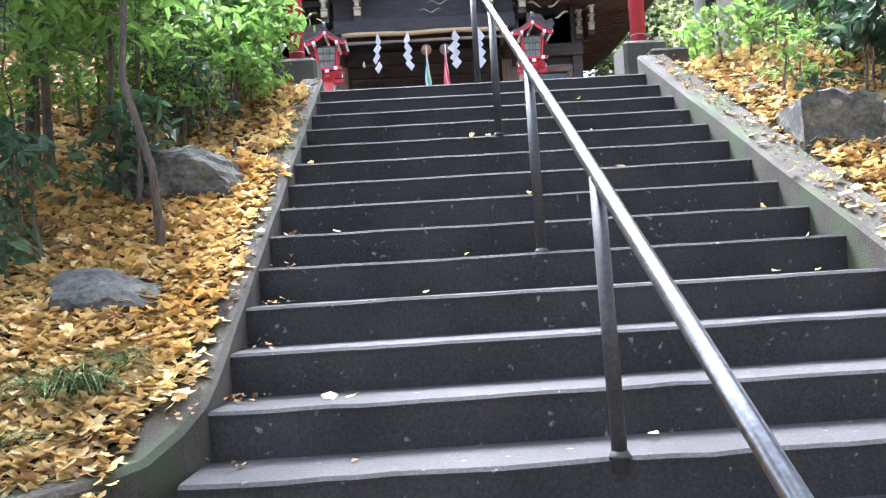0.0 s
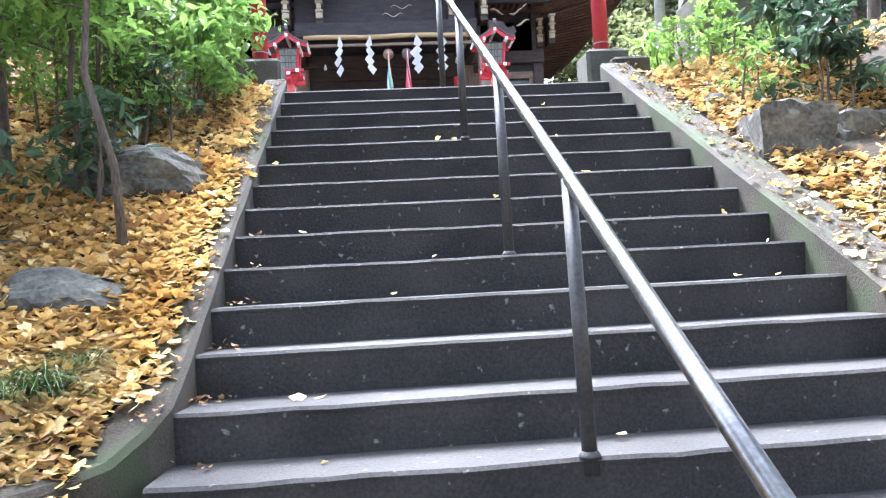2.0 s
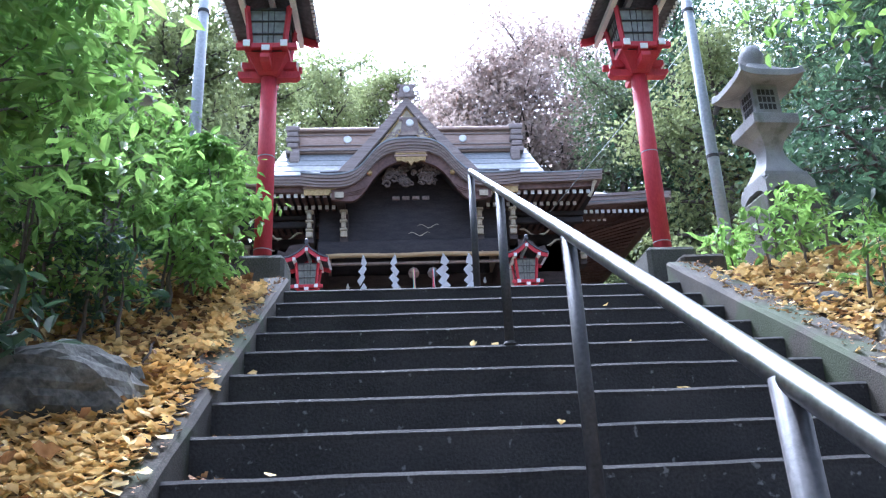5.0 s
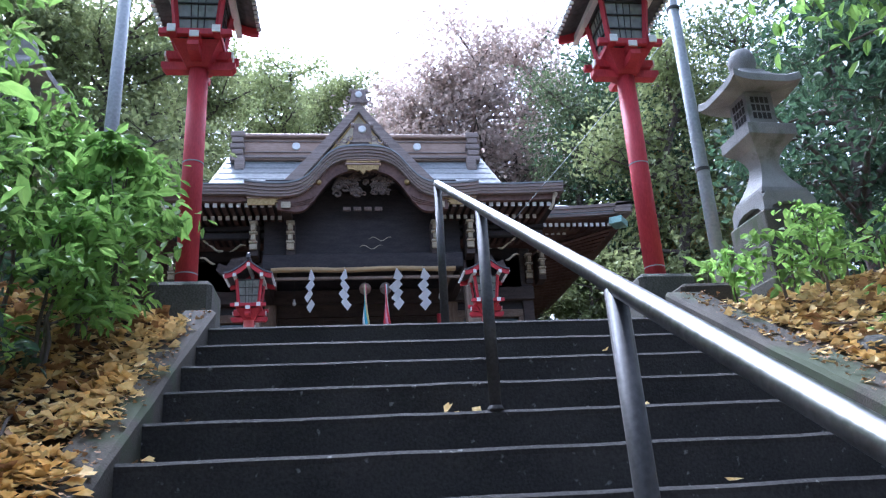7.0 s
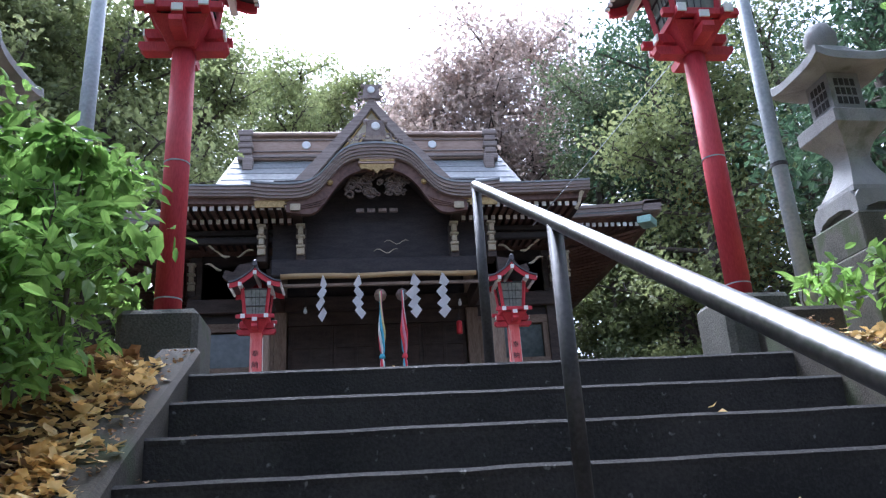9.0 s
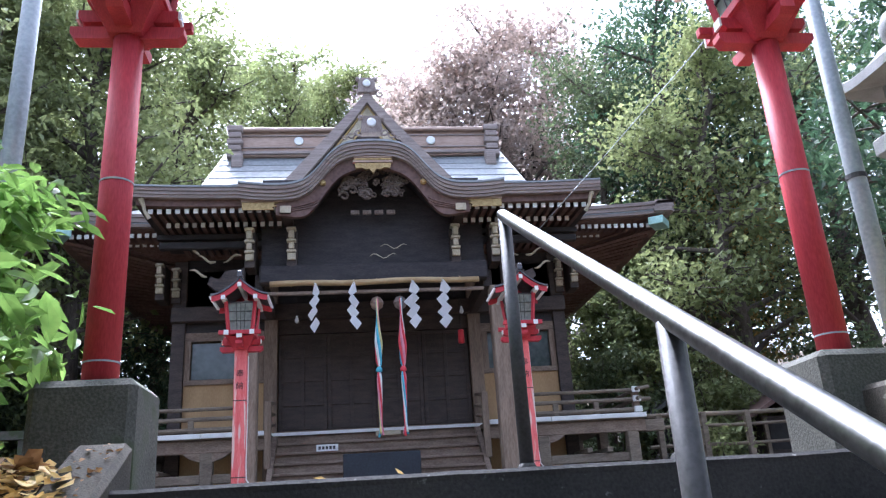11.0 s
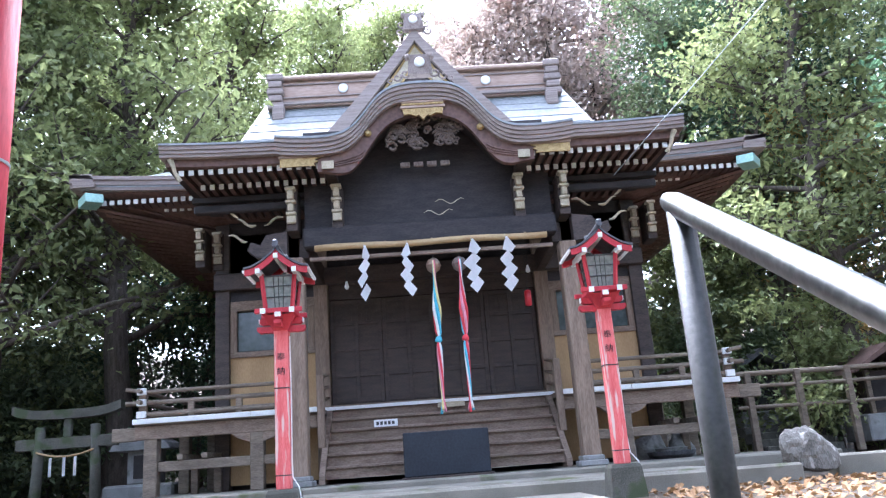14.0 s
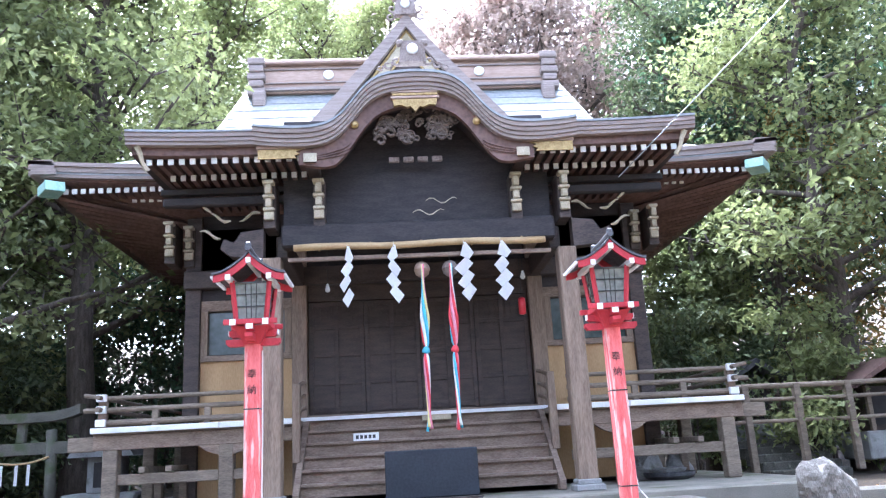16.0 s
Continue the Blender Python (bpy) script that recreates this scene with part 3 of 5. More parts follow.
def sp(name, bm, material, label="", parent=None, smooth=False, dx=0.0):
    """A part of the shrine, given with x from its middle line and y, z in the world."""
    if not isinstance(bm, bpy.types.Mesh):
        bmesh.ops.transform(bm, matrix=Matrix.Translation((dx, -16.0, -PLINTH)), verts=bm.verts)
    return part(name, bm, material, parent or shrine, label, smooth)


def hump(x, half=0.9):
    return 1 / (1 + math.exp((abs(x) - half) / 0.165))


EY, EZ, EC = 14.2, 7.76, 2.36     # the porch eave's front edge, its top, and the half width of the curved gable


def gable_top(x):
    return EZ + 0.87 * hump(x) + 0.07 * (abs(x) / EC) ** 6


def wing_top(x):
    return EZ + 0.02 + 0.05 * max(0.0, (abs(x) - EC) / 1.8) ** 2


def eave_band(name, xs, top, a, b, y0, y1, material, label, parent):
    """A strip that follows the eave's line, from a to b below its top."""
    bm = bmesh.new()
    g = [[bm.verts.new((x, y, top(x) - d)) for x in xs] for y, d in ((y0, a), (y0, b), (y1, b), (y1, a))]
    for r in range(4):
        p, q = g[r], g[(r + 1) % 4]
        for j in range(len(xs) - 1):
            bm.faces.new((p[j], p[j + 1], q[j + 1], q[j]))
    for j in (0, -1):
        bm.faces.new([g[r][j] for r in range(4)])
    return sp(name, bm, material, label, parent)


def porch_roof():
    mid = [EC * i / 44 for i in range(-44, 45)]
    rows = []
    for k in range(9):
        f = k / 8
        rows.append([(x, EY + f * 3.6, gable_top(x) * (1 - f) + f * max(9.0, 8.66 + 0.55 * hump(x)) - 0.35 * f * (1 - f) * (1 - hump(x))) for x in mid])
    roof = sp("porch_roof", sheet(rows, 0.06), COPPER, "pale copper porch roof rising to a curved gable")
    # the curved gable's layered edge, stepping back downwards
    for a, b, back, m in ((-0.022, 0.018, -0.02, COPPER), (0.02, 0.085, 0.0, FASCIA), (0.088, 0.15, 0.025, FASCIA), (0.153, 0.21, 0.05, FASCIA), (0.213, 0.262, 0.075, FASCIA)):
        eave_band("eave_layer", mid, gable_top, a, b, EY - 0.07 + back, EY + 0.35, m, "layered brown eave edge", roof)
    for s in (-1, 1):
        xs = [s * (EC - 0.03 + i * (4.17 - EC + 0.03) / 16) for i in range(17)]
        rows = [[(x, EY + 0.03 + f * 3.5, wing_top(x) * (1 - f) + f * 8.98 - 0.35 * f * (1 - f)) for x in xs] for f in (k / 6 for k in range(7))]
        sp("wing_roof", sheet(rows, 0.05), COPPER, "pale copper wing of the porch roof", roof)
        for a, b, back, m in ((-0.018, 0.014, 0.03, COPPER), (0.016, 0.08, 0.05, FASCIA), (0.083, 0.14, 0.07, FASCIA), (0.143, 0.195, 0.09, FASCIA)):
            eave_band("eave_layer", xs, wing_top, a, b, EY - 0.05 + back, EY + 0.4, m, "layered brown eave edge", roof)
        eave_band("eave_board", [s * (1.62 + i * 0.155) for i in range(17)], wing_top, 0.19, 0.315, EY + 0.14, EY + 0.3, RAFTER, "red-brown eave board", roof)
        # bent cream bargeboard tail at the verge
        sp("verge_tail", tube([(s * 4.02, EY + 0.1, 7.62), (s * 3.97, EY + 0.12, 7.5), (s * 3.95, EY + 0.15, 7.4), (s * 3.88, EY + 0.2, 7.28)], [0.05, 0.035, 0.03, 0.04], 6), CREAM, "cream painted bent verge tail", roof)
    # broad red-brown gable board following the curve
    lower = lambda x: 0.48 + 0.2 * min(1.0, abs(x) / 1.2) ** 2 * hump(x, 1.4)
    xs = [1.72 * i / 40 for i in range(-40, 41)]
    bm = bmesh.new()
    g = [[bm.verts.new((x, EY + y, gable_top(x) - (lower(x) if low else 0.258))) for x in xs] for y, low in ((0.1, 0), (0.1, 1), (0.2, 1), (0.2, 0))]
    for r in range(3):
        for j in range(len(xs) - 1):
            bm.faces.new((g[r][j], g[r][j + 1], g[r + 1][j + 1], g[r + 1][j]))
    sp("gable_board", bm, RAFTER, "curved red-brown gable board", roof)
    for s in (-1, 1):
        for k in range(3):
            pts = [(s * (0.98 + 0.075 * i), EY + 0.09, 7.56 - 0.05 * k - 0.2 * (i / 9) ** 0.6 + 0.03 * k * i / 9) for i in range(10)]
            sp("board_moulding", tube(pts, 0.014, 5), RAFTER, "carved line on the gable board", roof)
    # gilt fittings
    pend = sp("gilt_pendant", slab_of([(-0.33, 8.22), (0.33, 8.22), (0.31, 8.12), (0.2, 8.13), (0.12, 8.09), (0.07, 8.11), (0, 8.02), (-0.07, 8.11), (-0.12, 8.09), (-0.2, 8.13), (-0.31, 8.12)], "y", EY + 0.03, EY + 0.09), GOLD, "gilt metal gable pendant", roof)
    for i, (z, w) in enumerate(((8.23, 0.36), (8.275, 0.34), (8.32, 0.36))):
        sp("pendant_bar", box(-w, w, EY + 0.02, EY + 0.095, z, z + 0.04, 0.006), COPPERBROWN if i != 1 else GOLD, "", pend)
    for s in (-1, 1):
        o = [(s * 1.66, 7.5), (s * 2.3, 7.5), (s * 2.3, 7.36), (s * 1.74, 7.36), (s * 1.78, 7.4), (s * 1.7, 7.43), (s * 1.76, 7.46)]
        sp("gilt_plate", slab_of(o, "y", EY + 0.07, EY + 0.1), GOLD, "pierced gilt plate", roof)
        sp("plate_bar", box(min(s * 1.62, s * 2.32), max(s * 1.62, s * 2.32), EY + 0.06, EY + 0.105, 7.505, 7.555, 0.006), COPPERBROWN, "", roof)
        for i in range(6):
            sp("plate_boss", turned([(0.022, 0), (0.012, 0.012)], 8), COPPERBROWN, "", roof).matrix_local = pose(s * (1.85 + 0.085 * i), EY + 0.068 - 16.0, 7.435 - PLINTH, 90, 0, 0)
        bm = turned([(0.06, 0), (0.06, 0.02), (0.03, 0.045)], 12)
        bmesh.ops.transform(bm, matrix=pose(s * 0.9, EY + 0.09, 7.86, 90, 0, 0), verts=bm.verts)
        sp("rosette", bm, GOLD, "small gilt rosette", roof)
    # dark boarded soffit under the roof, its shade put into the timber colour
    xs = [i * 0.1 for i in range(-41, 42)]
    top = lambda x: gable_top(x) if abs(x) < EC else wing_top(x)
    sp("porch_soffit", sheet([[(x, y, top(x) - 0.3 + 0.02 * (y - EY)) for x in xs] for y in (EY + 0.3, 15.6, 17.2)], 0.03), SHADEWOOD, "dark boarded soffit", roof)
    return roof


porch_roof()


def rafters(x0, x1, n, y0, y1, z0, z1, w, h):
    """A row of white-tipped rafters, front end at y0, z0."""
    L = math.hypot(y1 - y0, z1 - z0)
    ang = math.degrees(math.atan2(z1 - z0, y1 - y0))
    raf = mesh_of(box(-w / 2, w / 2, 0, L, -h / 2, h / 2), "rafter", RAFTER)
    tip = mesh_of(box(-w / 2 - 0.002, w / 2 + 0.002, -0.012, 0.02, -h / 2 - 0.002, h / 2 + 0.002), "rafter_tip", WHITE)
    for i in range(n):
        x = x0 + (x1 - x0) * i / max(n - 1, 1)
        r = part("rafter", raf, RAFTER, shrine)
        r.matrix_local = pose(x, y0 - 16.0, z0 - PLINTH, ang, 0, 0)
        part("rafter_tip", tip, WHITE, r, "white painted rafter end")


for s in (-1, 1):
    rafters(s * 1.72, s * 3.88, 15, 14.44, 16.6, 7.425, 7.55, 0.075, 0.08)
    rafters(s * 1.72, s * 3.68, 14, 14.95, 16.8, 7.36, 7.42, 0.07, 0.08)
    sp("beam_head", box(s * 1.55 - 0.09, s * 1.55 + 0.09, 14.26, 15.0, 7.29, 7.41, 0.012), DARKWOOD, "")
    sp("beam_head_cap", box(s * 1.55 - 0.095, s * 1.55 + 0.095, 14.24, 14.258, 7.285, 7.415), CREAM, "cream painted beam end")
    rafters(s * 4.0, s * 5.85, 14, 16.35, 17.3, 7.71, 7.74, 0.075, 0.08)
    rafters(s * 4.0, s * 4.85, 7, 16.75, 17.4, 7.66, 7.67, 0.07, 0.075)
    sp("eave_purlin", box(min(s * 1.05, s * 3.95), max(s * 1.05, s * 3.95), 15.25, 15.37, 7.2, 7.3, 0.01), SHADEWOOD)
    sp("corner_tip", box(-0.16, 0.16, -0.3, 0.1, -0.08, 0.09, 0.01, m=pose(s * 6.12, 16.35, 7.72, -4, s * 4, -s * 40)), PATINA, "pale green copper cap on the corner beam")


def main_roof():
    prof = ((16.15, 8.02, 6.35), (17.2, 8.5, 5.6), (18.2, 9.15, 4.75), (19.0, 9.95, 4.05), (19.8, 10.85, 3.86), (20.45, 11.6, 3.7))
    rows = []
    for y, z, w in prof + tuple((41.0 - y, z, w) for y, z, w in prof[::-1]):
        lift = lambda u: 0.16 * abs(u) ** 4 * max(0, (9.2 - z) / 1.2) if z < 9.2 else 0
        rows.append([(u * w, y, z - 0.08 + lift(u)) for u in (i / 16 for i in range(-16, 17))])
    roof = sp("main_roof", sheet(rows, 0.1), COPPER, "pale blue-grey copper sheet roof with concave slope")
    # raised seams across the slope
    for i in range(10):
        f = 0.3 + 0.068 * i
        j = min(int(f * 5), 4)
        t = f * 5 - j
        y, z, w = (prof[j][k] * (1 - t) + prof[j + 1][k] * t for k in range(3))
        sp("seam", box(-w * 0.985, w * 0.985, y - 0.012, y + 0.012, z - 0.085, z - 0.069), COPPER, "", roof)
    for s in (-1, 1):
        rows2 = [[(s * (prof[k][2] + 0.0), prof[k][0] + (41.0 - 2 * prof[k][0]) * i / 8, prof[k][1] - 0.08 + (0.16 * (abs(i - 4) / 4) ** 4 if k == 0 else 0)) for i in range(9)] for k in range(4)]
        sp("hip_roof", sheet(rows2, 0.08), COPPER, "", roof)
        sp("gable_wall", slab_of([(prof[k][0], prof[k][1] - 0.1) for k in (3, 4, 5)] + [(41 - prof[k][0], prof[k][1] - 0.1) for k in (5, 4, 3)], "x", s * 3.45, s * 3.5), DARKWOOD, "", roof)
    # layered front and side eave edges with rising corners
    up = lambda x: 0.17 * (abs(x) / 6.35) ** 4
    for a, b, back in ((-0.03, 0.04, 0.0), (0.042, 0.13, 0.03), (0.132, 0.22, 0.06)):
        xs = [i * 6.4 / 24 for i in range(-24, 25)]
        for y, sg in ((16.1 + back, 1), (24.9 - back, -1)):
            rows3 = [[(x, y + sg * d, 8.0 + up(x) - a) for x in xs] for d in (0, 0.4)]
            sp("eave_layer", sheet(rows3, b - a), FASCIA, "layered brown eave edge", roof)
        for s in (-1, 1):
            rows4 = [[(s * (6.4 - back - d), 16.1 + 8.8 * i / 16, 8.0 + 0.17 * (abs(i - 8) / 8) ** 4 - a) for i in range(17)] for d in (0, 0.4)]
            sp("eave_layer", sheet(rows4, b - a), FASCIA, "layered brown eave edge", roof)
    # boarded soffit sloping in to the wall head
    rows5 = [[(x, 16.25, 7.78 + up(x)) for x in (i * 6.2 / 12 for i in range(-12, 13))], [(x * 0.64, 17.35, 7.45) for x in (i * 6.2 / 12 for i in range(-12, 13))]]
    sp("soffit", sheet(rows5, 0.03), RAFTER, "dark red-brown soffit boards", roof)
    for s in (-1, 1):
        rows6 = [[(s * 6.25, 16.25 + 8.5 * i / 8, 7.74 + 0.1 * (abs(i - 4) / 4) ** 4) for i in range(9)], [(s * 3.97, 17.35 + 6.3 * i / 8, 7.45) for i in range(9)]]
        sp("soffit", sheet(rows6, 0.03), RAFTER, "dark red-brown soffit boards", roof)
        for i in range(26):
            y = 16.5 + i * 0.32
            yy = 17.35 + (y - 16.25) / 8.5 * 6.3
            sp("side_rafter", tube([(s * 6.0, y, 7.66), (s * 3.97, yy, 7.38)], 0.045, 4), RAFTER, "", roof)
    # ridge
    rid = sp("ridge", box(-3.25, 3.25, 20.15, 20.85, 11.3, 11.98, 0.02), COPPERBROWN, "long brown copper-clad ridge", roof)
    sp("ridge_cap", box(-3.3, 3.3, 20.02, 20.98, 11.98, 12.08, 0.02), COPPERBROWN, "", rid)
    sp("ridge_moulding", box(-3.28, 3.28, 20.08, 20.92, 11.34, 11.42, 0.01), FASCIA, "", rid)
    for z in (11.52, 11.86):
        sp("ridge_moulding", box(-3.27, 3.27, 20.11, 20.14, z, z + 0.035, 0.004), FASCIA, "", rid)
    for s in (-1, 1):
        for k in range(5):
            w = (0.2, 0.16, 0.2, 0.16, 0.2)[k]
            sp("end_tile", box(s * 3.38 - w, s * 3.38 + w, 19.95, 21.05, 11.2 + k * 0.19, 11.36 + k * 0.19, 0.02), FASCIA, "stacked ridge end", rid)
        sp("foot_tile", box(s * 3.3 - 0.14, s * 3.3 + 0.14, 19.85, 20.1, 10.85, 11.24, 0.03), FASCIA, "", rid)
        bm = turned([(0.12, 0), (0.12, 0.03), (0.1, 0.045)], 20)
        bmesh.ops.transform(bm, matrix=pose(s * 1.75, 20.14, 11.72, 90, 0, 0), verts=bm.verts)
        sp("crest_disc", bm, WHITE, "pale round crest", rid)


main_roof()


def scroll(cx, cz, r, y, s, parent, material, turns=1.6):
    """A carved cloud scroll."""
    pts = [(cx + s * r * (1 - 0.42 * t) * math.cos(t * 4 + 2.4), y, cz + r * (1 - 0.42 * t) * math.sin(t * 4 + 2.4)) for t in (i / 14 * turns for i in range(15))]
    sp("scroll", tube(pts, [r * 0.26 * (1 - 0.3 * i / 14) for i in range(15)], 6), material, "carved cloud scroll", parent, True)


def ornament(z, y, k, parent):
    """A ridge-end plaque with a white disc and cloud scrolls."""
    o = sp("ridge_plaque", slab_of([(-0.3 * k, z), (0.3 * k, z), (0.27 * k, z + 0.34 * k), (0.2 * k, z + 0.52 * k), (-0.2 * k, z + 0.52 * k), (-0.27 * k, z + 0.34 * k)], "y", y, y + 0.16), CARVED, "carved ridge-end plaque", parent)
    bm = turned([(0.125 * k, 0), (0.125 * k, 0.03), (0.1 * k, 0.045)], 20)
    bmesh.ops.transform(bm, matrix=pose(0, y, z + 0.3 * k, 90, 0, 0), verts=bm.verts)
    sp("crest_disc", bm, WHITE, "white round crest", o)
    for s in (-1, 1):
        for dx, dz, r in ((0.36, 0.06, 0.13), (0.56, -0.03, 0.11), (0.74, -0.1, 0.08)) if z < 10 else ((0.36, 0.2, 0.14), (0.42, -0.04, 0.13)):
            scroll(s * dx * k, z + dz * k, r * k, y + 0.06, s, o, CARVED)
        sp("horn", box(s * 0.28 * k - 0.05, s * 0.28 * k + 0.05, y, y + 0.1, z + 0.42 * k, z + 0.56 * k, 0.02), CARVED, "", o)


def dormer():
    """The steep triangular gable behind the curved one."""
    Y, A, W, B = 17.0, 11.3, 1.95, 8.85
    curve = lambda u: A - (A - B) * (u ** 0.94)
    us = [i / 10 for i in range(11)]
    g = sp("triangular_gable", slab_of([(-W, B), (W, B), (0, A - 0.1)], "y", Y + 0.18, Y + 0.24), DARKWOOD, "steep triangular roof gable")
    for s in (-1, 1):
        o = [(s * u * (W + 0.1), curve(u) + 0.07) for u in us] + [(s * u * W, curve(u) - 0.22 - 0.05 * u) for u in us[::-1]]
        sp("barge_board", slab_of(o, "y", Y, Y + 0.1), FASCIA, "brown gable board", g)
        o = [(s * u * (W - 0.12), curve(u) - 0.22 - 0.06 * u) for u in us] + [(s * u * (W - 0.12), curve(u) - 0.29 - 0.06 * u) for u in us[::-1]]
        sp("gilt_edge", slab_of(o, "y", Y + 0.11, Y + 0.15), GOLD, "gilt line along the gable", g)
        o = [(s * u * (W - 0.2), curve(u) - 0.28 - 0.06 * u) for u in us] + [(s * u * (W - 0.2), curve(u) - 0.55 - 0.06 * u) for u in us[::-1]]
        sp("cream_edge", slab_of(o, "y", Y + 0.12, Y + 0.16), CREAM, "cream line along the gable", g)
        o = [(s * u * (W - 0.3), curve(u) - 0.56 - 0.06 * u) for u in us] + [(s * u * (W - 0.3), curve(u) - 0.62 - 0.06 * u) for u in us[::-1]]
        sp("inner_gilt_edge", slab_of(o, "y", Y + 0.1, Y + 0.15), GOLD, "gilt line along the gable", g)
        rows = [[(s * u * (W + 0.08), y, curve(u) + 0.05) for u in us] for y in (Y + 0.02, Y + 1.5, Y + 3.4)]
        sp("gable_roof", sheet(rows, 0.06), COPPER, "", g)
    ornament(11.31, Y - 0.06, 0.7, g)
    sp("gable_ridge", box(-0.1, 0.1, Y, Y + 3.4, A - 0.02, A + 0.14, 0.02), COPPERBROWN, "", g)


dormer()
ornament(8.87, 14.3, 0.68, shrine)


def hall():
    # front wall with openings for the doors and windows, side and back walls
    for s in (-1, 1):
        sp("corner_post", box(s * 3.9 - 0.13, s * 3.9 + 0.13, 17.1, 17.36, 2.52, 7.4, 0.01), DARKWOOD, "dark brown corner post")
        sp("door_post", box(s * 2.08 - 0.13, s * 2.08 + 0.13, 17.1, 17.36, 2.52, 7.0, 0.01), WOODV, "timber door post")
        b = sp("side_bay", box(min(s * 2.21, s * 3.77), max(s * 2.21, s * 3.77), 17.2, 17.32, 2.6, 4.85, 0.0), TAN, "tan boarded side bay")
        sp("window_pane", box(min(s * 2.35, s * 3.66), max(s * 2.35, s * 3.66), 17.25, 17.27, 4.97, 5.7), WINDOW, "dim grey-green window pane")
        for z0, z1 in ((4.85, 4.95), (5.72, 5.9)):
            sp("bay_rail", box(min(s * 2.21, s * 3.77), max(s * 2.21, s * 3.77), 17.15, 17.32, z0, z1, 0.004), WOOD)
        for x in (2.28, 3.71):
            sp("bay_stile", box(s * x - 0.06, s * x + 0.06, 17.16, 17.3, 4.95, 5.72, 0.004), WOODV)
        sp("bay_lintel", box(min(s * 2.21, s * 3.77), max(s * 2.21, s * 3.77), 17.2, 17.32, 5.9, 7.2), SHADEWOOD)
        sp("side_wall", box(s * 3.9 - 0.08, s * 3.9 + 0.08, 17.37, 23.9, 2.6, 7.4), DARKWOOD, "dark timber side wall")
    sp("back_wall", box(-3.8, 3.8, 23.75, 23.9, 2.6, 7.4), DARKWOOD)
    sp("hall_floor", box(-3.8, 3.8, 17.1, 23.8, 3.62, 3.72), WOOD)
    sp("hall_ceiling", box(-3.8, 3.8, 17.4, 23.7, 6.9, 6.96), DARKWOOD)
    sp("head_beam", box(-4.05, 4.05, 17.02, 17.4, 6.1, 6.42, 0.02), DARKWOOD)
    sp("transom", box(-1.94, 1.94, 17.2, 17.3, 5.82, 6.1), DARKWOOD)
    # upper wall colour carries the shade below the eaves
    sp("upper_wall", box(-3.8, 3.8, 17.2, 17.34, 6.43, 7.45), SHADEWOOD)
    sp("threshold", box(-1.94, 1.94, 17.05, 17.35, 3.72, 3.86, 0.01), WOOD)
    # four panelled door leaves
    for i in range(4):
        x0 = -1.93 + i * 0.966
        d = sp("door", box(x0, x0 + 0.955, 17.24, 17.29, 3.87, 5.81), DARKWOOD, "dark panelled door leaf with slatted top")
        for z in (3.9, 4.36, 4.84, 5.32, 5.72):
            sp("door_rail", box(x0 + 0.05, x0 + 0.905, 17.215, 17.238, z, z + 0.075, 0.003), DARKWOOD, "", d)
        for x in (x0, x0 + 0.44, x0 + 0.885):
            sp("door_stile", box(x, x + 0.07, 17.21, 17.237, 3.88, 5.8, 0.003), DARKWOOD, "", d)
        for k in range(9):
            x = x0 + 0.09 + k * 0.095
            sp("slat", box(x, x + 0.022, 17.222, 17.239, 5.4, 5.72), DARKWOOD, "", d)


hall()


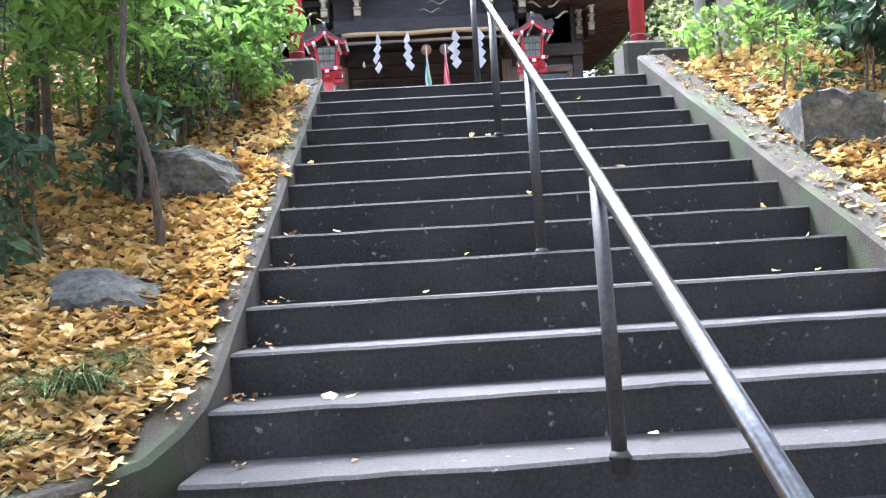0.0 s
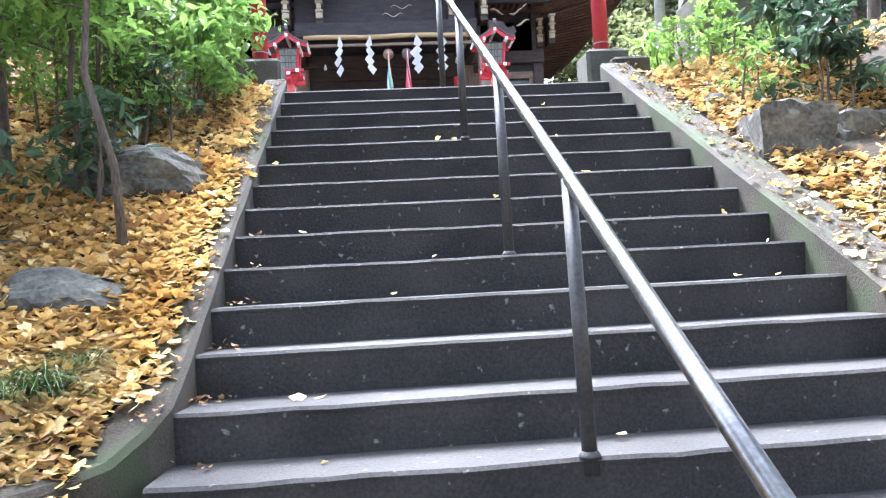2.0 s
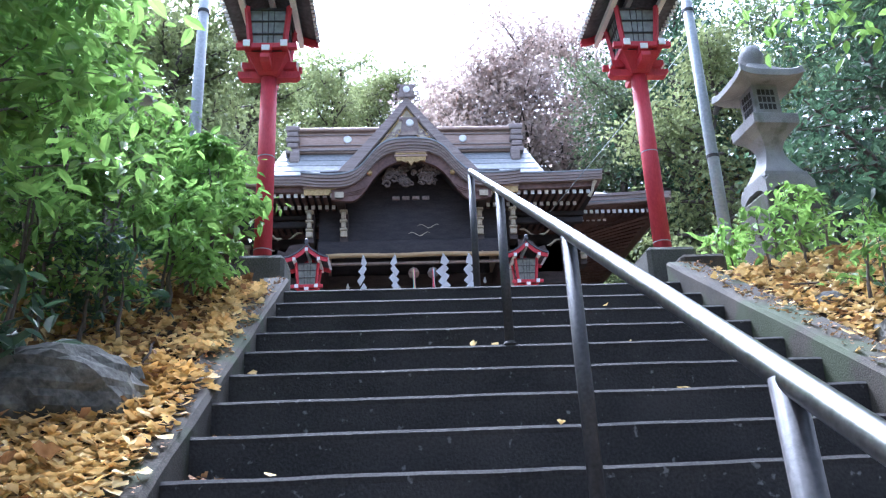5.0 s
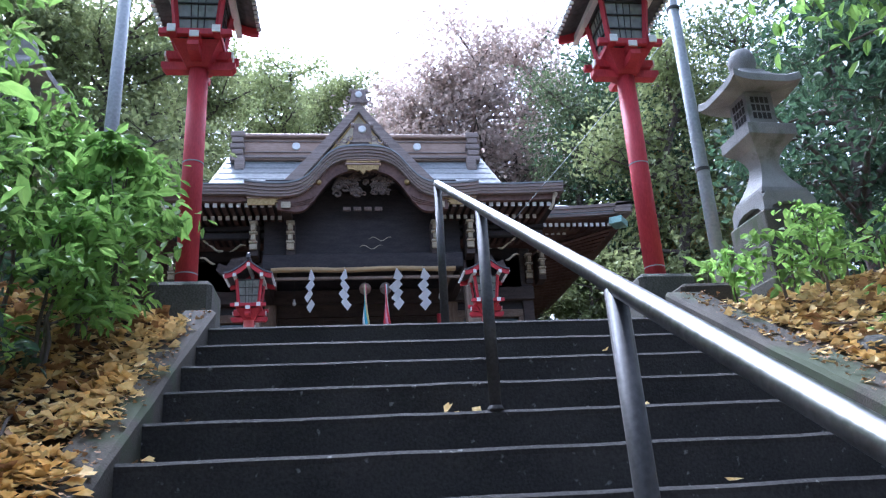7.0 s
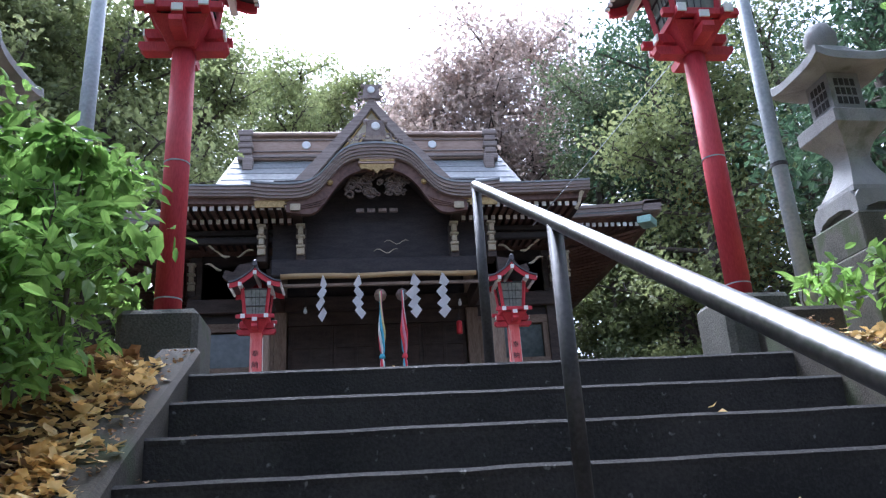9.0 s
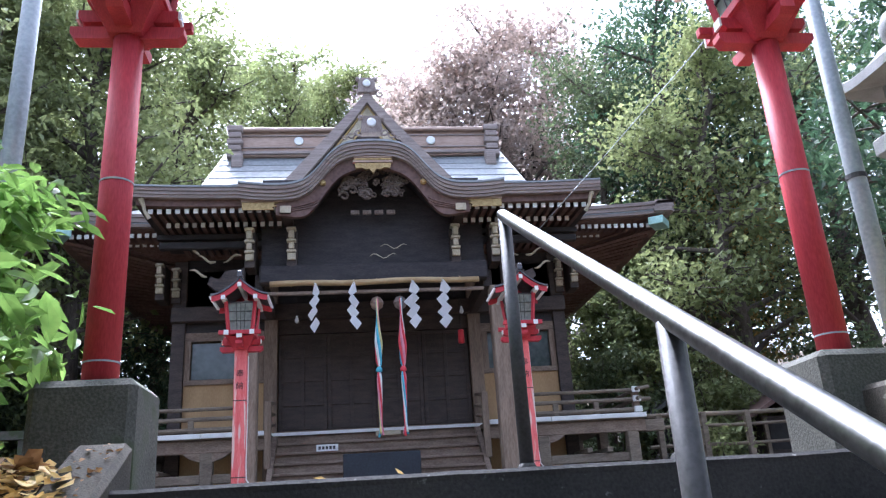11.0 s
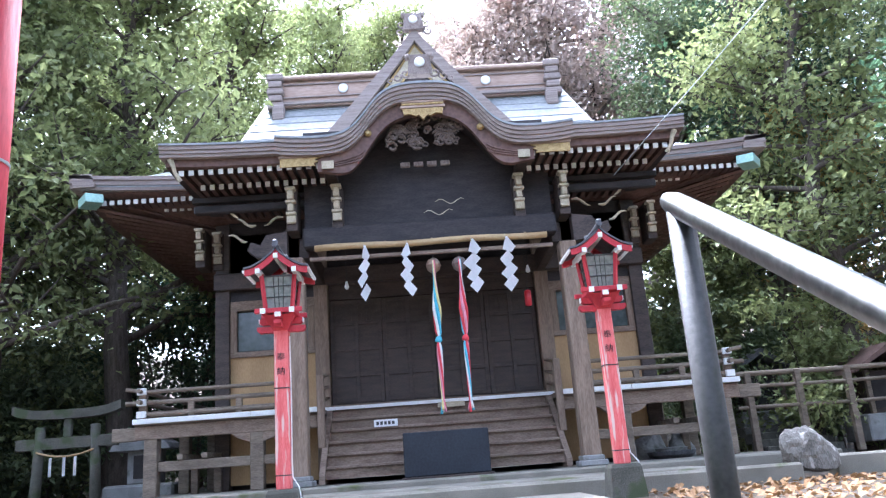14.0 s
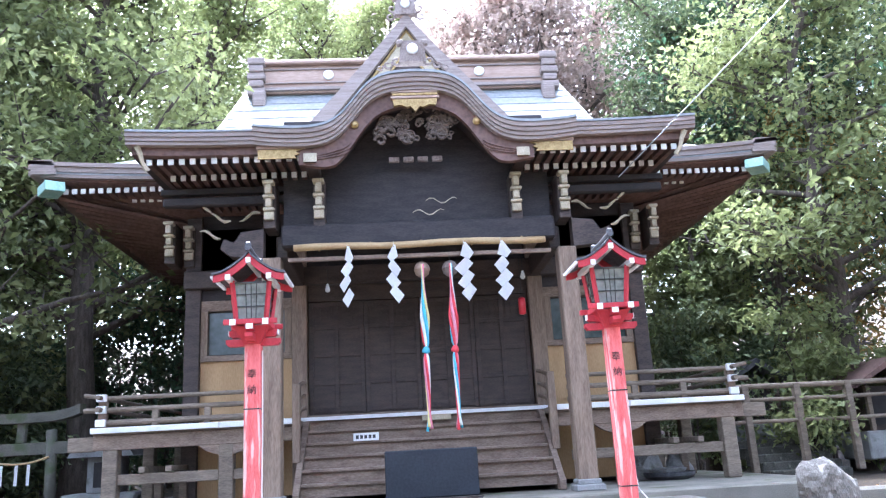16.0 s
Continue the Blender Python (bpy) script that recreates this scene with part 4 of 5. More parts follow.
def porch():
    for s in (-1, 1):
        c = sp("porch_column", box(s * 2.2 - 0.14, s * 2.2 + 0.14, 14.86, 15.14, 2.62, 6.05, 0.02), WOODV, "weathered grey-brown porch column")
        sp("column_base", box(s * 2.2 - 0.21, s * 2.2 + 0.21, 14.79, 15.21, PLINTH, 2.61, 0.015), GRANITE, "pale stone column base", c)
        sp("column_foot", box(s * 2.2 - 0.17, s * 2.2 + 0.17, 14.83, 15.17, 2.605, 2.68, 0.015), GRANITE, "", c)
        # beam nosing past the column, carved
        o = [(s * 2.32, 6.05), (s * 2.8, 6.1), (s * 2.95, 6.22), (s * 2.9, 6.36), (s * 2.75, 6.3), (s * 2.65, 6.46), (s * 2.32, 6.5)]
        sp("beam_nosing", slab_of(o, "y", 14.9, 15.1), DARKWOOD, "carved beam nosing")
        # linking beam back to the hall
        sp("link_beam", box(s * 2.08 - 0.09, s * 2.08 + 0.09, 15.15, 17.1, 6.1, 6.45, 0.02), DARKWOOD)
        # stacked brackets with cream faces
        for x, y in ((1.49, 14.82), (2.23, 14.82), (3.97, 17.0), (4.22, 16.7)):
            st = sp("bracket", box(s * x - 0.09, s * x + 0.09, y + 0.06, y + 0.5, 6.5, 7.22, 0.01), DARKWOOD, "stacked timber bracket")
            for z, w, h, d in ((6.62, 0.075, 0.13, 0.0), (6.755, 0.085, 0.05, -0.03), (6.81, 0.048, 0.13, -0.05), (6.945, 0.085, 0.05, -0.07), (7.0, 0.048, 0.15, -0.1), (7.155, 0.085, 0.06, -0.1)):
                sp("bracket_face", box(s * x - w, s * x + w, y + d, y + 0.055, z, z + h, 0.012), CREAM, "cream painted bracket face", st)
        for x, z in ((3.05, 6.75), (3.35, 6.95), (2.6, 6.9), (3.2, 6.5)):
            pts = [(s * (x - 0.16 + 0.045 * i), 15.3, z + 0.03 * math.sin(i * 0.9 + x * 7) + 0.018 * i * (1 if x > 3 else -1)) for i in range(8)]
            sp("carved_wave", tube(pts, [0.012, 0.022, 0.028, 0.02, 0.026, 0.02, 0.014, 0.006], 6), CREAM, "pale painted carved wave")
    # tie beam, frieze and upper beam are coloured dark for the porch shade
    sp("tie_beam", box(-2.06, 2.06, 14.88, 15.12, 6.2, 6.55, 0.03), SHADEWOOD, "dark curved tie beam")
    sp("frieze_panel", box(-2.05, 2.05, 15.1, 15.16, 6.5, 8.3), SHADEWOOD, "dark frieze panel")
    sp("upper_beam", box(-3.9, 3.9, 15.2, 15.34, 7.0, 7.14, 0.02), SHADEWOOD)
    for cx, cz in ((0.16, 6.66), (0.36, 6.84)):
        pts = [(cx - 0.25 + 0.06 * i, 14.87, cz + 0.045 * math.sin(i * 1.1)) for i in range(9)]
        sp("painted_swirl", tube(pts, [0.004, 0.008, 0.009, 0.008, 0.007, 0.009, 0.008, 0.006, 0.003], 5), CREAM, "thin painted cloud line")
    sp("small_crest", boulder((0.1, 0.05, 0.13), 5, 2), CARVED, "small carved crest").location = (-0.03, 14.86 - 16, 7.16 - PLINTH)
    # carving under the curved gable
    car = sp("gable_carving", boulder((0.56, 0.1, 0.27), 9, 3, 1.0), CARVED_DARK, "grey carved wooden beast among waves")
    car.location = (0.02, 14.62 - 16, 7.94 - PLINTH)
    rnd = random.Random(4)
    for i in range(64):
        s = rnd.choice((-1, 1))
        cx, cz, r = rnd.uniform(-0.6, 0.6), rnd.uniform(-0.28, 0.28), rnd.uniform(0.04, 0.1)
        pts = [(cx + s * r * (1 - 0.4 * t) * math.cos(t * 4), -0.09, cz + r * (1 - 0.4 * t) * math.sin(t * 4)) for t in (k / 10 * 1.5 for k in range(11))]
        ob = part("carved_scroll", tube(pts, [r * 0.3] * 11, 5), CARVED_DARK, car)
    for i in range(4):
        sp("frieze_block", box(-0.42 + i * 0.22, -0.26 + i * 0.22, 14.83, 14.89, 7.47, 7.55, 0.01), CARVED, "small carved frieze block")


porch()


def veranda():
    v = sp("deck", box(-5.1, -1.99, 16.15, 24.6, 3.68, 3.76), WOODGREY, "silvered plank veranda deck with white edge")
    sp("deck", box(1.99, 5.1, 16.15, 24.6, 3.68, 3.76), WOODGREY, "silvered plank veranda deck with white edge")
    for s in (-1, 1):
        lo, hi = sorted((s * 2.0, s * 5.12))
        mid = lo + (hi - lo) * (0.62 if s < 0 else 0.4)
        for a, b in ((lo, mid - 0.005), (mid + 0.005, hi)):
            sp("deck_edge", box(a, b, 16.08, 16.149, 3.70, 3.785, 0.006), WHITE, "white painted deck edge board", v)
        sp("edge_beam", box(lo, hi, 16.2, 16.34, 3.45, 3.675, 0.01), WOOD, "", v)
        sp("beam_end", box(min(s * 5.12, s * 5.5), max(s * 5.12, s * 5.5), 16.22, 16.36, 3.44, 3.66, 0.01), WOODGREY, "", v)
        for x in (4.85, 3.1):
            sp("deck_post", box(s * x - 0.11, s * x + 0.11, 16.2, 16.42, PLINTH, 3.45, 0.012), WOODGREY, "", v)
            o = [(s * (x - 0.42), 3.45), (s * (x + 0.42), 3.45), (s * (x + 0.3), 3.36), (s * (x + 0.12), 3.3), (s * (x - 0.12), 3.3), (s * (x - 0.3), 3.36)]
            if x < 4:
                sp("post_bracket", slab_of(o, "y", 16.21, 16.33), WOOD, "", v)
        sp("tie_rail", box(min(s * 2.3, s * 4.74), max(s * 2.3, s * 4.74), 16.26, 16.36, 2.92, 3.08, 0.01), WOODGREY, "", v)
        for y in (18.4, 20.4, 22.4, 24.3):
            sp("deck_post", box(s * 4.95 - 0.1, s * 4.95 + 0.1, y, y + 0.2, PLINTH, 3.68, 0.012), WOODGREY, "", v)
        sp("under_wall", box(min(s * 2.0, s * 4.0), max(s * 2.0, s * 4.0), 17.6, 17.7, PLINTH, 3.6), DARKWOOD, "", v)
        # short cross timbers with square ends below the deck
        for x in (3.95, 4.35):
            sp("joist_end", box(s * x - 0.05, s * x + 0.05, 16.16, 17.5, 3.09, 3.18, 0.008), WOODGREY, "", v)
            sp("joist_post", box(s * x - 0.06, s * x + 0.06, 17.0, 17.12, PLINTH, 3.08, 0.008), WOODGREY, "", v)
        # railing
        r = sp("railing", box(s * 5.0 - 0.06, s * 5.0 + 0.06, 16.2, 16.32, 3.78, 4.22, 0.008), WOOD, "three-rail veranda railing with white end caps")
        sp("post_cap", turned([(0.045, 4.22), (0.05, 4.25), (0.06, 4.3), (0.05, 4.36), (0.015, 4.4)], 10), WHITE, "white onion-shaped post cap", r, True).location = (s * 5.0, 16.26 - 16.0 + 0.0, 0)
        for z, w in ((3.86, 0.05), (4.06, 0.04), (4.24, 0.035)):
            lo2, hi2 = sorted((s * 2.3, s * (5.3 if z > 4 else 5.05)))
            sp("rail", tube([(lo2, 16.26, z + (0.06 if s < 0 and z > 4.2 else 0)), (lo2 + 0.35, 16.26, z), (hi2 - 0.35, 16.26, z), (hi2, 16.26, z + (0.06 if s > 0 and z > 4.2 else 0))], w, 8), WOODGREY, "", r)
            sp("side_rail", tube([(s * 5.0, 16.0 if z > 4 else 16.2, z), (s * 5.0, 24.5, z)], w, 8), WOODGREY, "", r)
            sp("cap", box(s * 5.0 - 0.075, s * 5.0 + 0.075, 16.13, 16.195, z - 0.055, z + 0.055, 0.006), WHITE, "white painted rail end", r)
        for x in (2.6, 3.4, 4.2):
            sp("baluster", box(s * x - 0.05, s * x + 0.05, 16.22, 16.3, 3.78, 4.03, 0.006), WOODGREY, "", r)


veranda()


def wooden_steps():
    n = 6
    for i in range(n):
        z = 3.86 - 0.2 * i - 0.06
        y = 16.95 - 0.26 * i
        sp("stair_tread", box(-1.9, 1.9, y - 0.05, y + 0.3, z - 0.05, z, 0.01), WOOD, "worn brown plank tread")
        sp("stair_riser", box(-1.9, 1.9, y, y + 0.03, z - 0.2, z - 0.052), WOOD, "brown plank riser")
    sp("white_nosing", box(-2.18, 2.18, 16.87, 16.9, 3.76, 3.82, 0.004), WHITE, "white painted threshold board")
    for s in (-1, 1):
        o = [(16.95, 3.75), (17.05, 3.75), (17.05, 2.53), (15.45, 2.53), (15.45, 2.66), (16.8, 3.75)]
        sp("stringer", slab_of(o, "x", s * 1.9 if s > 0 else -1.99, 1.99 if s > 0 else s * 1.9), WOOD, "brown stair stringer")
        r = sp("stair_newel", box(s * 2.0 - 0.06, s * 2.0 + 0.06, 16.0, 16.12, 3.1, 4.3, 0.01), WOODV, "turned stair newel")
        sp("newel_cap", turned([(0.05, 4.3), (0.07, 4.34), (0.045, 4.38), (0.075, 4.45), (0.05, 4.52), (0.015, 4.56)], 12), WOODV, "onion-shaped finial", r, True).location = (s * 2.0, 0.06, 0)
        for dz in (0.0, -0.22, -0.42):
            sp("stair_rail", tube([(s * 2.0, 16.06, 4.22 + dz), (s * 2.0, 16.6, 4.35 + dz), (s * 2.0, 17.1, 4.42 + dz)], 0.035, 8), WOODV, "", r)


wooden_steps()

solo("offertory_box", box(-0.64, 0.66, 0, 0.5, 0.03, 0.68, 0.015), BOXCLOTH, "dark navy sheeted offertory box before the shrine steps", "offertory box").location = (XS, 14.9, PLINTH)
bx = thing("box_plinth", (XS, 14.85, PLINTH), "low dark frame under the offertory box", "plinth")
part("frame_bar", box(-0.68, 0.7, -0.04, 0.6, 0.0, 0.028, 0.004), DARKWOOD, bx)

pl = thing("donation_notice", (XS - 0.95, 16.35, 3.45), "small white enamel notice on the shrine steps", "notice")
part("plate", box(-0.2, 0.2, -0.02, 0.0, -0.06, 0.06, 0.004), WHITE, pl)
for i in range(5):
    part("unreadable_mark", box(-0.16 + i * 0.066, -0.115 + i * 0.066, -0.023, -0.0205, -0.028, 0.028), POST, pl)
nt = thing("step_label", (XS + 0.2, 16.85, 3.72), "pale blank label on the threshold board", "label")
part("plate", box(-0.24, 0.24, -0.02, 0.0, -0.045, 0.045, 0.004), CREAM, nt)

# bamboo pole with folded paper streamers and two bell ropes
bb = thing("bamboo_pole", (XS, 14.78, 6.15), "dry tan bamboo pole hung under the porch beam", "bamboo pole")
part("culm", tube([(-1.86 + i * 0.31, 0, 0.012 * math.sin(i)) for i in range(13)], [0.05 + 0.004 * (i % 2) for i in range(13)], 14), BAMBOO, bb, "", True)
for i in range(5):
    part("node_ring", tube([(-1.5 + i * 0.75, 0, 0.0), (-1.48 + i * 0.75, 0, 0.0)], 0.058, 14), BAMBOO, bb)
lt = thing("lower_tie_bar", (XS, 14.86, 5.99), "thin pale timber bar below the bamboo pole", "timber bar")
part("bar", box(-1.95, 1.95, -0.03, 0.03, -0.03, 0.03, 0.006), WOOD, lt)


def streamer(x, z, h, wide, flip, seed):
    g = thing("paper_streamer", (x, 14.7, z), "white folded zigzag paper streamer hanging from the pole", "paper streamer", "paper streamers")
    part("string", tube([(0, 0.05, 0.1), (0, 0, 0)], 0.008, 5), CREAM, g)
    rnd = random.Random(seed)
    step = h / 4.3
    for i in range(4):
        w = wide * rnd.uniform(0.88, 1.05)
        zc = -step * (i + 0.55)
        if i == 0:
            o = [(-0.012, 0.035), (0.018, 0.04), (w, zc - step * 0.15), (w * 0.45, zc - step * 0.55), (-w * 0.55, zc - step * 0.2)]
        else:
            drop = rnd.uniform(0.08, 0.22) * step
            o = [(-w, zc - drop), (w * 0.25, zc + step * 0.68), (w, zc + drop), (-w * 0.15, zc - step * 0.72)]
        bm = slab_of([(flip * px, pz) for px, pz in (o if flip > 0 else o[::-1])], "y", -0.003, 0.003)
        bmesh.ops.transform(bm, matrix=Matrix.Translation((0.012 * (-1) ** i, -0.016 * i, 0)) @ pose(0, 0, 0, rnd.uniform(-12, 4), 0, (1 if i % 2 else -1) * rnd.uniform(12, 30)), verts=bm.verts)
        part("paper_fold", bm, PAPER, g)


for i, (x, wide, flip) in enumerate(((-1.08, 0.095, 1), (-0.4, 0.115, -1), (0.63, 0.14, 1), (1.18, 0.135, 1))):
    streamer(XS + x, 6.09, 0.9, wide, flip, i + 3)


def bell_rope(x, bell, seed):
    b = thing("shrine_bell", (x, 15.0, 5.95), bell, "bell", "shrine bells")
    part("hanger", tube([(0, 0, 0.12), (0, 0, -0.02)], 0.012, 6), POST, b)
    part("bell_shell", turned([(0.02, -0.02), (0.08, -0.05), (0.115, -0.11), (0.118, -0.14), (0.125, -0.145), (0.118, -0.155), (0.1, -0.22), (0.05, -0.26), (0.01, -0.27)], 18), CARVED if seed else COPPERBROWN, b, "round metal crotal bell", True)
    r = thing("bell_rope", (x, 14.86, 5.85), "twisted bell rope of red, white, blue and yellow cloth", "rope", "bell ropes")
    cols = ("red", "white", "blue", "yellow", "pink") if not seed else ("red", "pink", "red", "white", "blue")
    wide = lambda t: 0.014 + 0.045 * max(0, 1 - abs(t - 0.34) / 0.2) + 0.022 * max(0, 1 - abs(t - 0.62) / 0.32) + (0.03 * max(0, (t - 0.93) / 0.07))
    for k, c in enumerate(cols):
        pts, rad = [], []
        for i in range(34):
            t = i / 33
            a = 2 * math.pi * k / 5 + t * 7 + seed
            q = wide(t)
            if abs(t - 0.53) < 0.03:
                q *= 0.45
            pts.append((q * math.cos(a) * 0.8, q * math.sin(a) * 0.8, -2.35 * t - 0.03 * (k % 3) * t))
            rad.append(0.009 + q * 0.36)
        part("cloth_strand", tube(pts, rad, 6), CLOTH[c], r, c + " cloth strand", True)
    part("knot", boulder((0.06, 0.06, 0.06), 2, 2, 1.0), CLOTH["blue" if not seed else "red"], r, "bound knot", True).location = (0, 0, -1.27)


bell_rope(XS + 0.01, "round pinkish brass bell under the porch", 0)
bell_rope(XS + 0.43, "round dull grey bell under the porch", 1)

for x, y, z in ((-1.45, 15.6, 5.72), (1.62, 15.6, 5.8)):
    bulb = thing("bare_bulb", (XS + x, y, z), "small white bare bulb hung in the porch", "light bulb", "bulbs")
    part("flex", tube([(0, 0, 0.06), (0, 0, 0.7)], 0.006, 5), INK, bulb)
    part("bulb_glass", turned([(0.008, -0.08), (0.035, -0.06), (0.04, -0.03), (0.025, 0.02), (0.016, 0.06)], 12), WHITE, bulb, "", True)
ext = thing("fire_bell", (XS + 1.62, 15.9, 5.35), "red cylindrical fire alarm unit hung in the porch", "alarm")
part("body", tube([(0, 0, -0.14), (0, 0, -0.13), (0, 0, 0.12), (0, 0, 0.14)], [0.03, 0.06, 0.06, 0.03], 14), FIRE_RED, ext, "", True)
part("hanger", tube([(0, 0, 0.14), (0, 0, 0.8)], 0.006, 5), INK, ext)

# ---- rocks and small things ----
def rock(at, size, seed, label, turn=0, material=None):
    ob = solo("rock", boulder(size, seed, 4, 0.5), material or ROCK, label, "rock")
    ob.matrix_basis = pose(*at, 0, 0, turn)
    return ob


def blocky_rock(at, half, seed, label, turn=0):
    """A squared boulder: a box cut into a grid, its sides pushed in and out and its corners worn."""
    bm = bmesh.new()
    bmesh.ops.create_cube(bm, size=2)
    bmesh.ops.subdivide_edges(bm, edges=bm.edges[:], cuts=9, use_grid_fill=True)
    for v in bm.verts:
        c = v.co.copy()
        worn = 1 - 0.14 * max(0.0, sorted(abs(k) for k in c)[1] - 0.45) ** 1.5
        lump = 1 + 0.1 * noise.noise(c * 1.4 + Vector((seed, 0, 0))) + 0.05 * noise.noise(c * 3.7 + Vector((0, seed, 0))) + 0.025 * noise.noise(c * 9 + Vector((0, 0, seed)))
        v.co = Vector((c.x * half[0], c.y * half[1], (c.z + 1) * 0.5 * half[2])) * worn * lump
    ob = solo("rock", bm, ROCK, label, "rock")
    ob.matrix_basis = pose(*at, 0, 0, turn)
    return ob


rock((-1.71, 0.97, 0.57), (0.33, 0.24, 0.15), 1.5, "flat grey rock half buried in yellow leaves", 8)
rock((-1.68, 2.0, 1.2), (0.42, 0.24, 0.22), 4.2, "dark rough rock ledge beside the stair wall", 20)
rock((-1.48, 2.2, 1.22), (0.16, 0.14, 0.15), 6.1, "small dark rock against the stair wall", 50)
blocky_rock((2.22, 2.36, 1.02), (0.24, 0.26, 0.55), 3, "squared brown-grey rock with a flat top beside the stairs", -8)
blocky_rock((2.68, 2.42, 1.02), (0.24, 0.24, 0.5), 7, "dark squared boulder against a brown-grey rock", 12)
rock((2.15, 3.2, 1.78), (0.16, 0.13, 0.1), 9.9, "small dark stone among fallen leaves", 0)
rock((4.56, 12.95, TOP + 0.28), (0.42, 0.28, 0.36), 12.4, "grey mottled boulder on the shrine forecourt", 10, BOULDER)
for i, (x, y, r) in enumerate(((3.7, 17.1, 0.3), (4.3, 17.2, 0.28), (3.6, 17.25, 0.2))):
    rock((x, y, PLINTH + 0.12), (r, r * 0.8, r * 1.2), 20 + i, "grey stone stored under the veranda", 30 * i, GRANITE)
tray = thing("stone_basin", (4.0, 16.75, PLINTH), "shallow dark basin on the ground under the veranda", "basin")
part("bowl", turned([(0.3, 0.0), (0.4, 0.06), (0.42, 0.12), (0.36, 0.12), (0.3, 0.05)], 20), TILE, tray)
part("rim_stone", roughen(turned([(0.25, 0.12), (0.28, 0.17), (0.2, 0.19)], 14), 0.02, 6), GRANITE, tray)


def torii(x, y, z, w, h, turn=0):
    t = thing("small_torii", (x, y, z), "small weathered grey stone torii beside the shrine", "torii")
    t.rotation_euler = (0, 0, radians(turn))
    for s in (-1, 1):
        part("pillar", tube([(s * w * 0.56, 0, -0.1), (s * w * 0.5, 0, h * 0.9)], [0.1, 0.085], 12), GRANITE_MOSSY, t, "", True)
    rows = [[(u * w, v, h + 0.1 * u * u * u * u + 0.02 * u * u + 0.1) for u in (i / 8 for i in range(-8, 9))] for v in (-0.12, 0.12)]
    part("top_lintel", sheet(rows, 0.16), GRANITE_MOSSY, t, "gently curved top lintel")
    part("tie_beam", box(-w * 0.93, w * 0.93, -0.06, 0.06, h * 0.68, h * 0.79, 0.01), GRANITE_MOSSY, t)
    part("strut", box(-0.07, 0.07, -0.05, 0.05, h * 0.79, h, 0.01), GRANITE_MOSSY, t)
    part("straw_rope", tube([(u * w * 0.52, -0.1, h * 0.66 - 0.1 * (1 - u * u)) for u in (i / 8 for i in range(-8, 9))], 0.018, 6), BAMBOO, t)
    for u in (-0.5, 0.0, 0.4):
        part("paper_strip", box(u * w * 0.5 - 0.025, u * w * 0.5 + 0.025, -0.11, -0.105, h * 0.42, h * 0.6), PAPER, t)


torii(-6.75, 17.5, TOP, 0.98, 1.85)
hk = thing("small_stone_shrine", (-5.9, 19.2, TOP), "small grey stone shrine behind the torii", "stone shrine")
part("base", roughen(box(-0.7, 0.7, -0.5, 0.5, 0, 0.55, 0.05), 0.03, 3), GRANITE, hk)
part("body", box(-0.3, 0.3, -0.25, 0.25, 0.55, 1.2, 0.02), GRANITE, hk)
# black plate on the closed body in place of a shaded hollow
part("opening", box(-0.17, 0.17, -0.265, -0.251, 0.65, 1.1), INK, hk)
part("roof", slab_of([(-0.6, 1.2), (0.6, 1.2), (0.52, 1.32), (0, 1.62), (-0.52, 1.32)], "y", -0.45, 0.45), GRANITE, hk)


def fence(x0, x1, y, z):
    f = thing("timber_fence", (x0, y, z), "grey weathered rail fence beside the shrine", "fence")
    n = 5
    for i in range(n):
        x = (x1 - x0) * i / (n - 1)
        part("fence_post", box(x - 0.07, x + 0.07, -0.07, 0.07, -0.1, 1.72, 0.01), WOODGREY, f)
    for h in (1.68, 1.4, 0.95):
        part("fence_rail", tube([(-0.3, 0, h), (0, 0, h + 0.01), ((x1 - x0) * 0.5, 0, h - 0.01), (x1 - x0 + 0.3, 0, h + 0.02)], 0.055 if h > 1.5 else 0.04, 8), WOODGREY, f)


fence(6.9, 11.4, 20.0, 2.45)


def wayside(x, y, z, k, roof):
    w = thing("wayside_shrine", (x, y, z), "small dark wooden wayside shrine with a gabled roof", "wayside shrine", "wayside shrines")
    part("stone_base", roughen(box(-0.7 * k, 0.7 * k, -0.5 * k, 0.6 * k, -0.1, 0.5, 0.03), 0.02, 4), GRANITE, w)
    part("body", box(-0.5 * k, 0.5 * k, -0.3 * k, 0.5 * k, 0.5, 1.45, 0.01), DARKWOOD, w)
    # the body is solid; a black front plate gives the hollow's shade
    part("opening", box(-0.36 * k, 0.36 * k, -0.315 * k, -0.302 * k, 0.62, 1.3), INK, w)
    for s in (-1, 1):
        part("post", box(s * 0.55 * k - 0.05, s * 0.55 * k + 0.05, -0.55 * k, -0.45 * k, 0.5, 1.45, 0.008), WOODGREY, w)
    part("roof", slab_of([(-0.95 * k, 1.4), (-0.9 * k, 1.5), (0, 2.05), (0.9 * k, 1.5), (0.95 * k, 1.4), (0, 1.9)], "y", -0.8 * k, 0.8 * k), roof, w)


wayside(8.3, 22.9, 2.9, 0.9, TILE)
wayside(10.3, 20.8, 2.6, 1.0, RAFTER)
for i in range(5):
    ob = solo("stone_step", roughen(box(-0.9, 0.9, 0, 0.45, -0.1, 0.16, 0.02), 0.02, 3, i), ROCK, "old mossy stone step leading to the wayside shrines", "step", group="old steps")
    ob.location = (8.3, 20.4 + i * 0.36, TOP + 0.02 + i * 0.16)

wire = thing("overhead_wire", (3.06, 14.6, 7.02), "thin grey overhead wire slanting from the porch eave", "wire")
